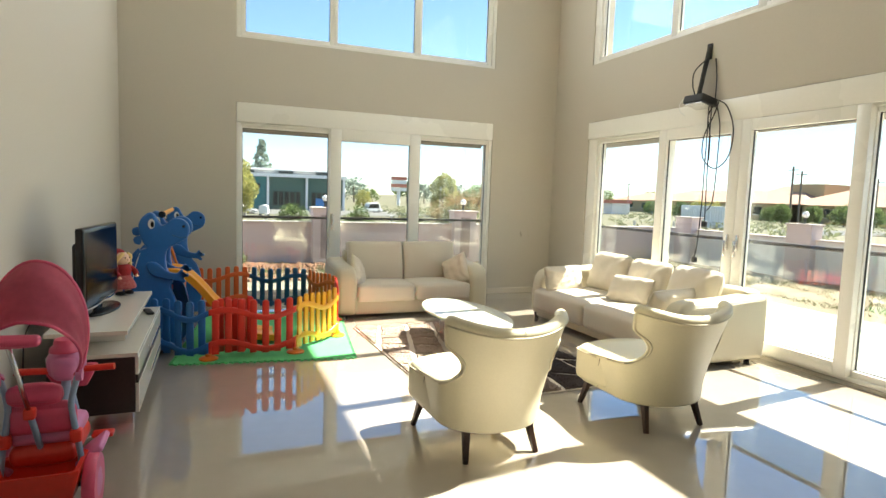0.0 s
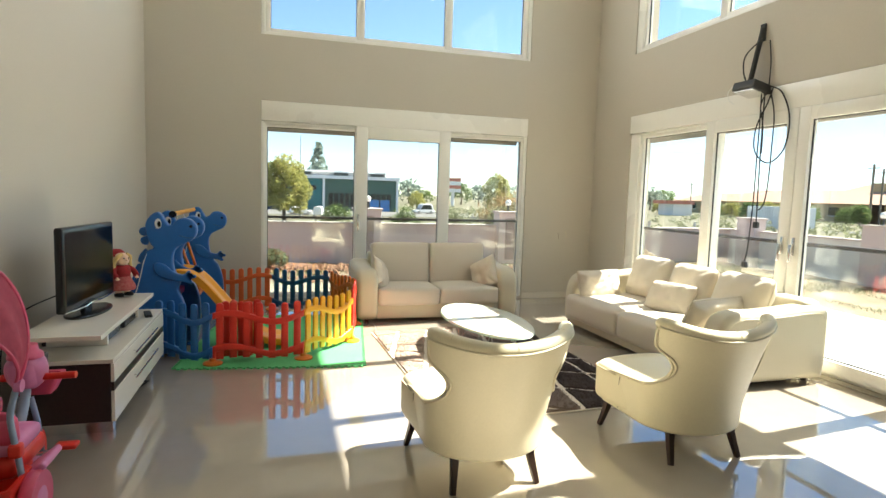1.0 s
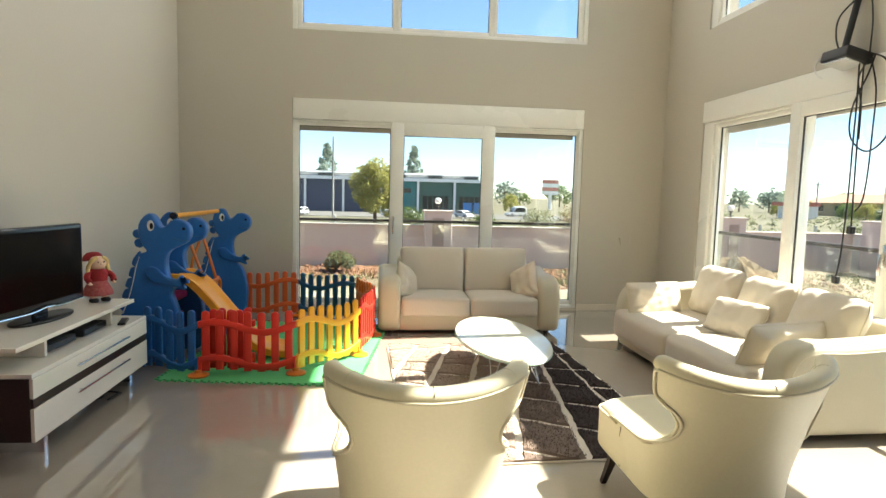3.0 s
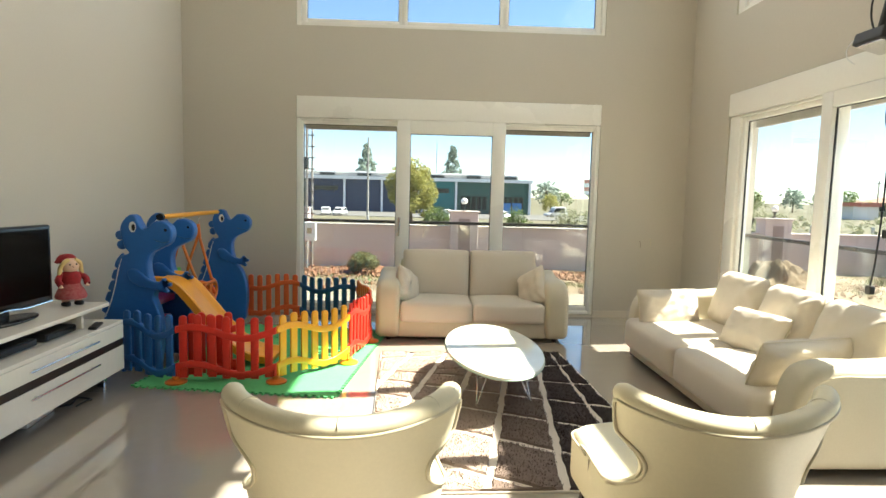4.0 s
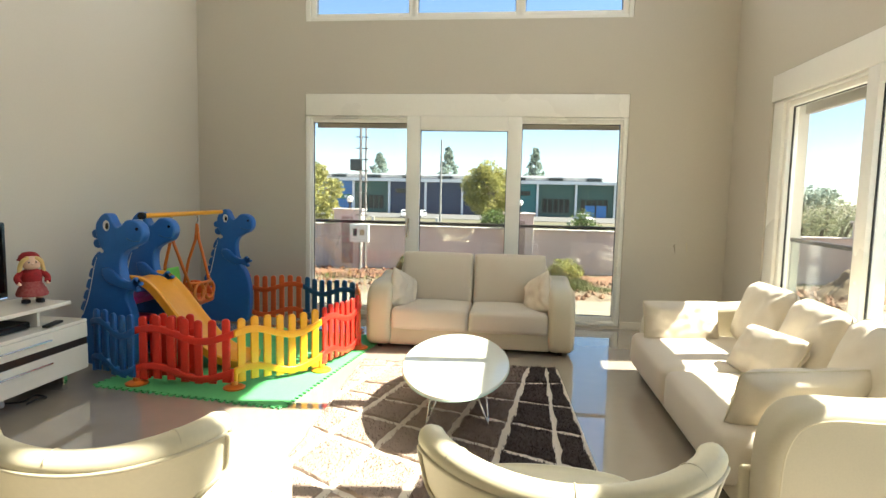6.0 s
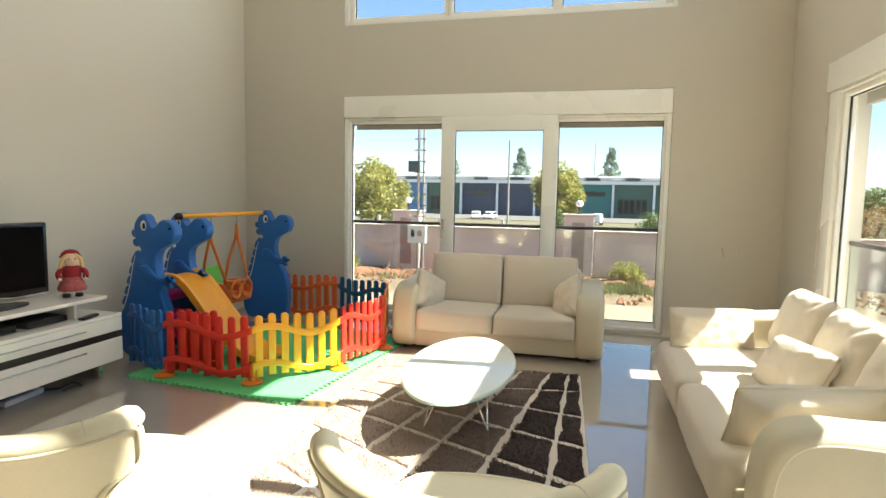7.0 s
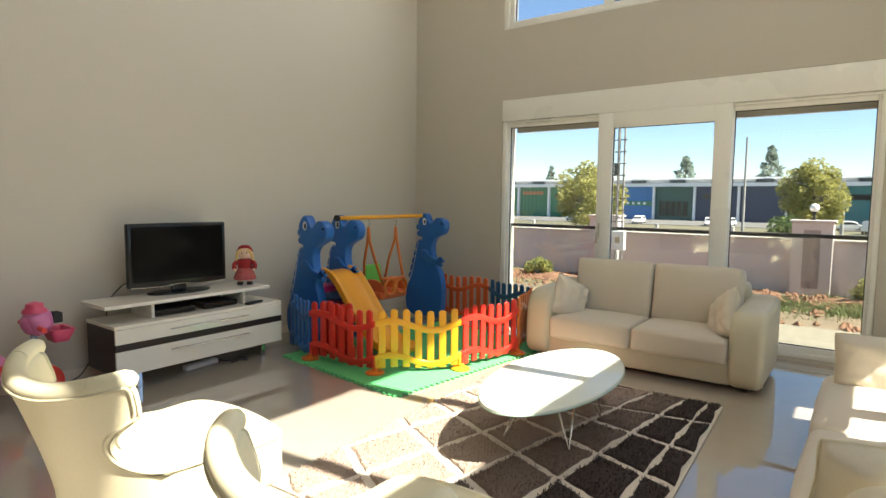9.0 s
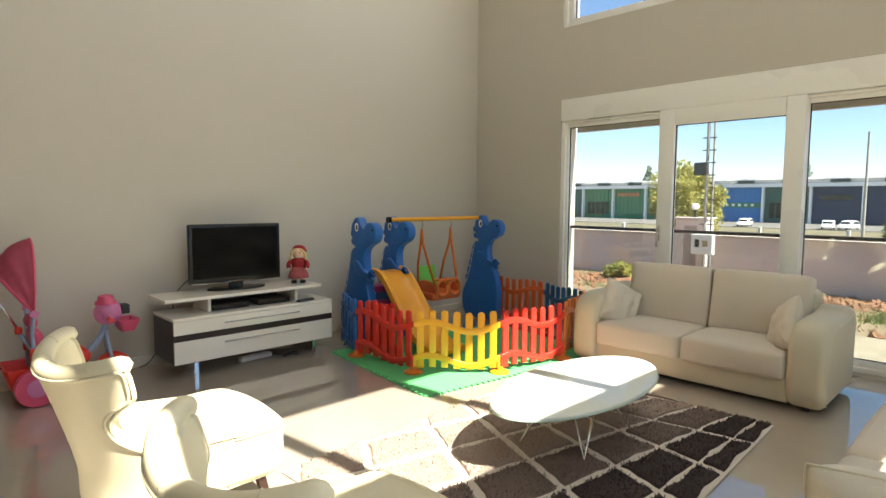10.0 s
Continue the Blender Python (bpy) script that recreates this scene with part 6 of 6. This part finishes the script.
# ---- eastern distance ----
def hip_house(x, y, w, d, eave, ridge, label):
    """A low building, its ridge along y, w across x and d along y."""
    t = thing("house", label, "house", "low houses in the distance", at=(x, y, -0.85))
    part("wall", one_box(0, w, 0, d, 0, eave), OUT["tan"], t)
    bm = bmesh.new()
    o = 0.8
    v = [bm.verts.new(c) for c in ((-o, -o, eave), (w + o, -o, eave), (w + o, d + o, eave), (-o, d + o, eave), (w / 2, w * 0.35, ridge), (w / 2, d - w * 0.35, ridge))]
    for f in ((0, 1, 4), (1, 2, 5, 4), (2, 3, 5), (3, 0, 4, 5), (0, 3, 2, 1)):
        bm.faces.new([v[i] for i in f])
    part("roof", bm, OUT["tile_roof"], t, "terracotta hipped roof")
    for k in range(int(d // 5)):
        wn = part("window", one_box(-0.06, 0.02, 2 + 5 * k, 3.6 + 5 * k, 1.0, 2.3), OUT["dark_glass"], t)
        part("sill", one_box(-0.14, -0.061, 1.9 + 5 * k, 3.7 + 5 * k, 0.92, 1.0), OUT["fascia"], wn)


hip_house(84, 62, 14, 34, 2.9, 5.2, "long low house with a terracotta roof")
hip_house(92, 50, 12, 30, 3.6, 6.3, "low house with a terracotta hipped roof")
hip_house(84, 30, 14, 34, 2.8, 5.4, "long low house with a terracotta roof")
hip_house(100, 88, 14, 40, 2.9, 5.0, "far low house with a terracotta roof")
solid("roof_block", one_box(90, 96, 63, 68.5, 3.2, 5.4), OUT["tan"], "square tan rooftop block on a low house", "house")
for k in range(19):
    rr = random.Random(k)
    y = 30 + 4.1 * k + rr.uniform(-1, 1)
    tree((76 + rr.uniform(-1.5, 1.5), y, -0.9), rr.uniform(2.4, 3.1), rr.uniform(1.4, 1.9), rr.choice(("leaf_g", "leaf_y", "leaf_g", "leaf_y")), 40 + k, "rounded street tree before the far houses", n=1500, leaf=0.16, base=0.1)
# far tree line; some crowns take the haze-lightened needle colour
for k in range(22):
    rr = random.Random(100 + k)
    tree((26 + 6.5 * k + rr.uniform(-2, 2), 150 - 0.9 * k + rr.uniform(-6, 6), -0.9), rr.uniform(4.0, 6.5), rr.uniform(3.0, 4.2), rr.choice(("leaf_g", "leaf_haze", "leaf_g")), 140 + k, "dark tree in the distant tree line", n=500, leaf=0.22)
cn = thing("site_container", "grey metal container on the waste ground", "container", at=(45, 41, -0.75))
part("casing", one_box(0, 2.4, 0, 5.5, 0, 2.1, 0.02, 1), OUT["fascia"], cn)
for k in range(18):
    part("rib", one_box(-0.05, 0.0, 0.15 + 0.3 * k, 0.27 + 0.3 * k, 0.1, 2.0), OUT["fascia"], cn)
kk = thing("roadside_kiosk", "low kiosk with a red awning and white front", "kiosk", at=(67, 86, -0.8))
part("wall", one_box(0, 4, 0, 4, 0, 2.0), OUT["fascia"], kk)
part("awning", one_box(-1.0, 4.2, -0.3, 4.3, 2.0, 2.6), OUT["sign_red"], kk, "red awning")
for x, y, z, r in ((80, 61, 7.6, 0.15), (80, 59.6, 6.9, 0.13), (80, 49, 5.6, 0.11), (82, 100, 5.8, 0.11)):
    t = thing("utility_pole", "weathered wooden utility pole before the houses", "pole", "poles outside", at=(x, y, -0.9))
    part("pole", tube([(0, 0, 0), (0, 0, z + 0.9)], r, 8), OUT["wood_pole"], t, smooth=50)
    part("cross_arm", one_box(-0.08, 0.08, -0.9, 0.9, z + 0.3, z + 0.42), OUT["wood_pole"], t)


# low scrub on the waste ground
rng = random.Random(77)
clumps = []
for _ in range(420):
    x, y = rng.uniform(17, 72), rng.uniform(2, 90)
    if noise.noise(Vector((x * 0.07, y * 0.07, 2))) < -0.12:
        continue
    r = rng.uniform(0.25, 0.8)
    clumps.append((x, y, ground_z(x, y) + r * 0.3, r))
vs, fs = leaves(rng, clumps, 15000, 0.16)
tagged(crown_part("scrub", vs, fs, OUT["leaf_s"], None), "patches of dry scrub on the waste ground", "scrub", kind="stuff")
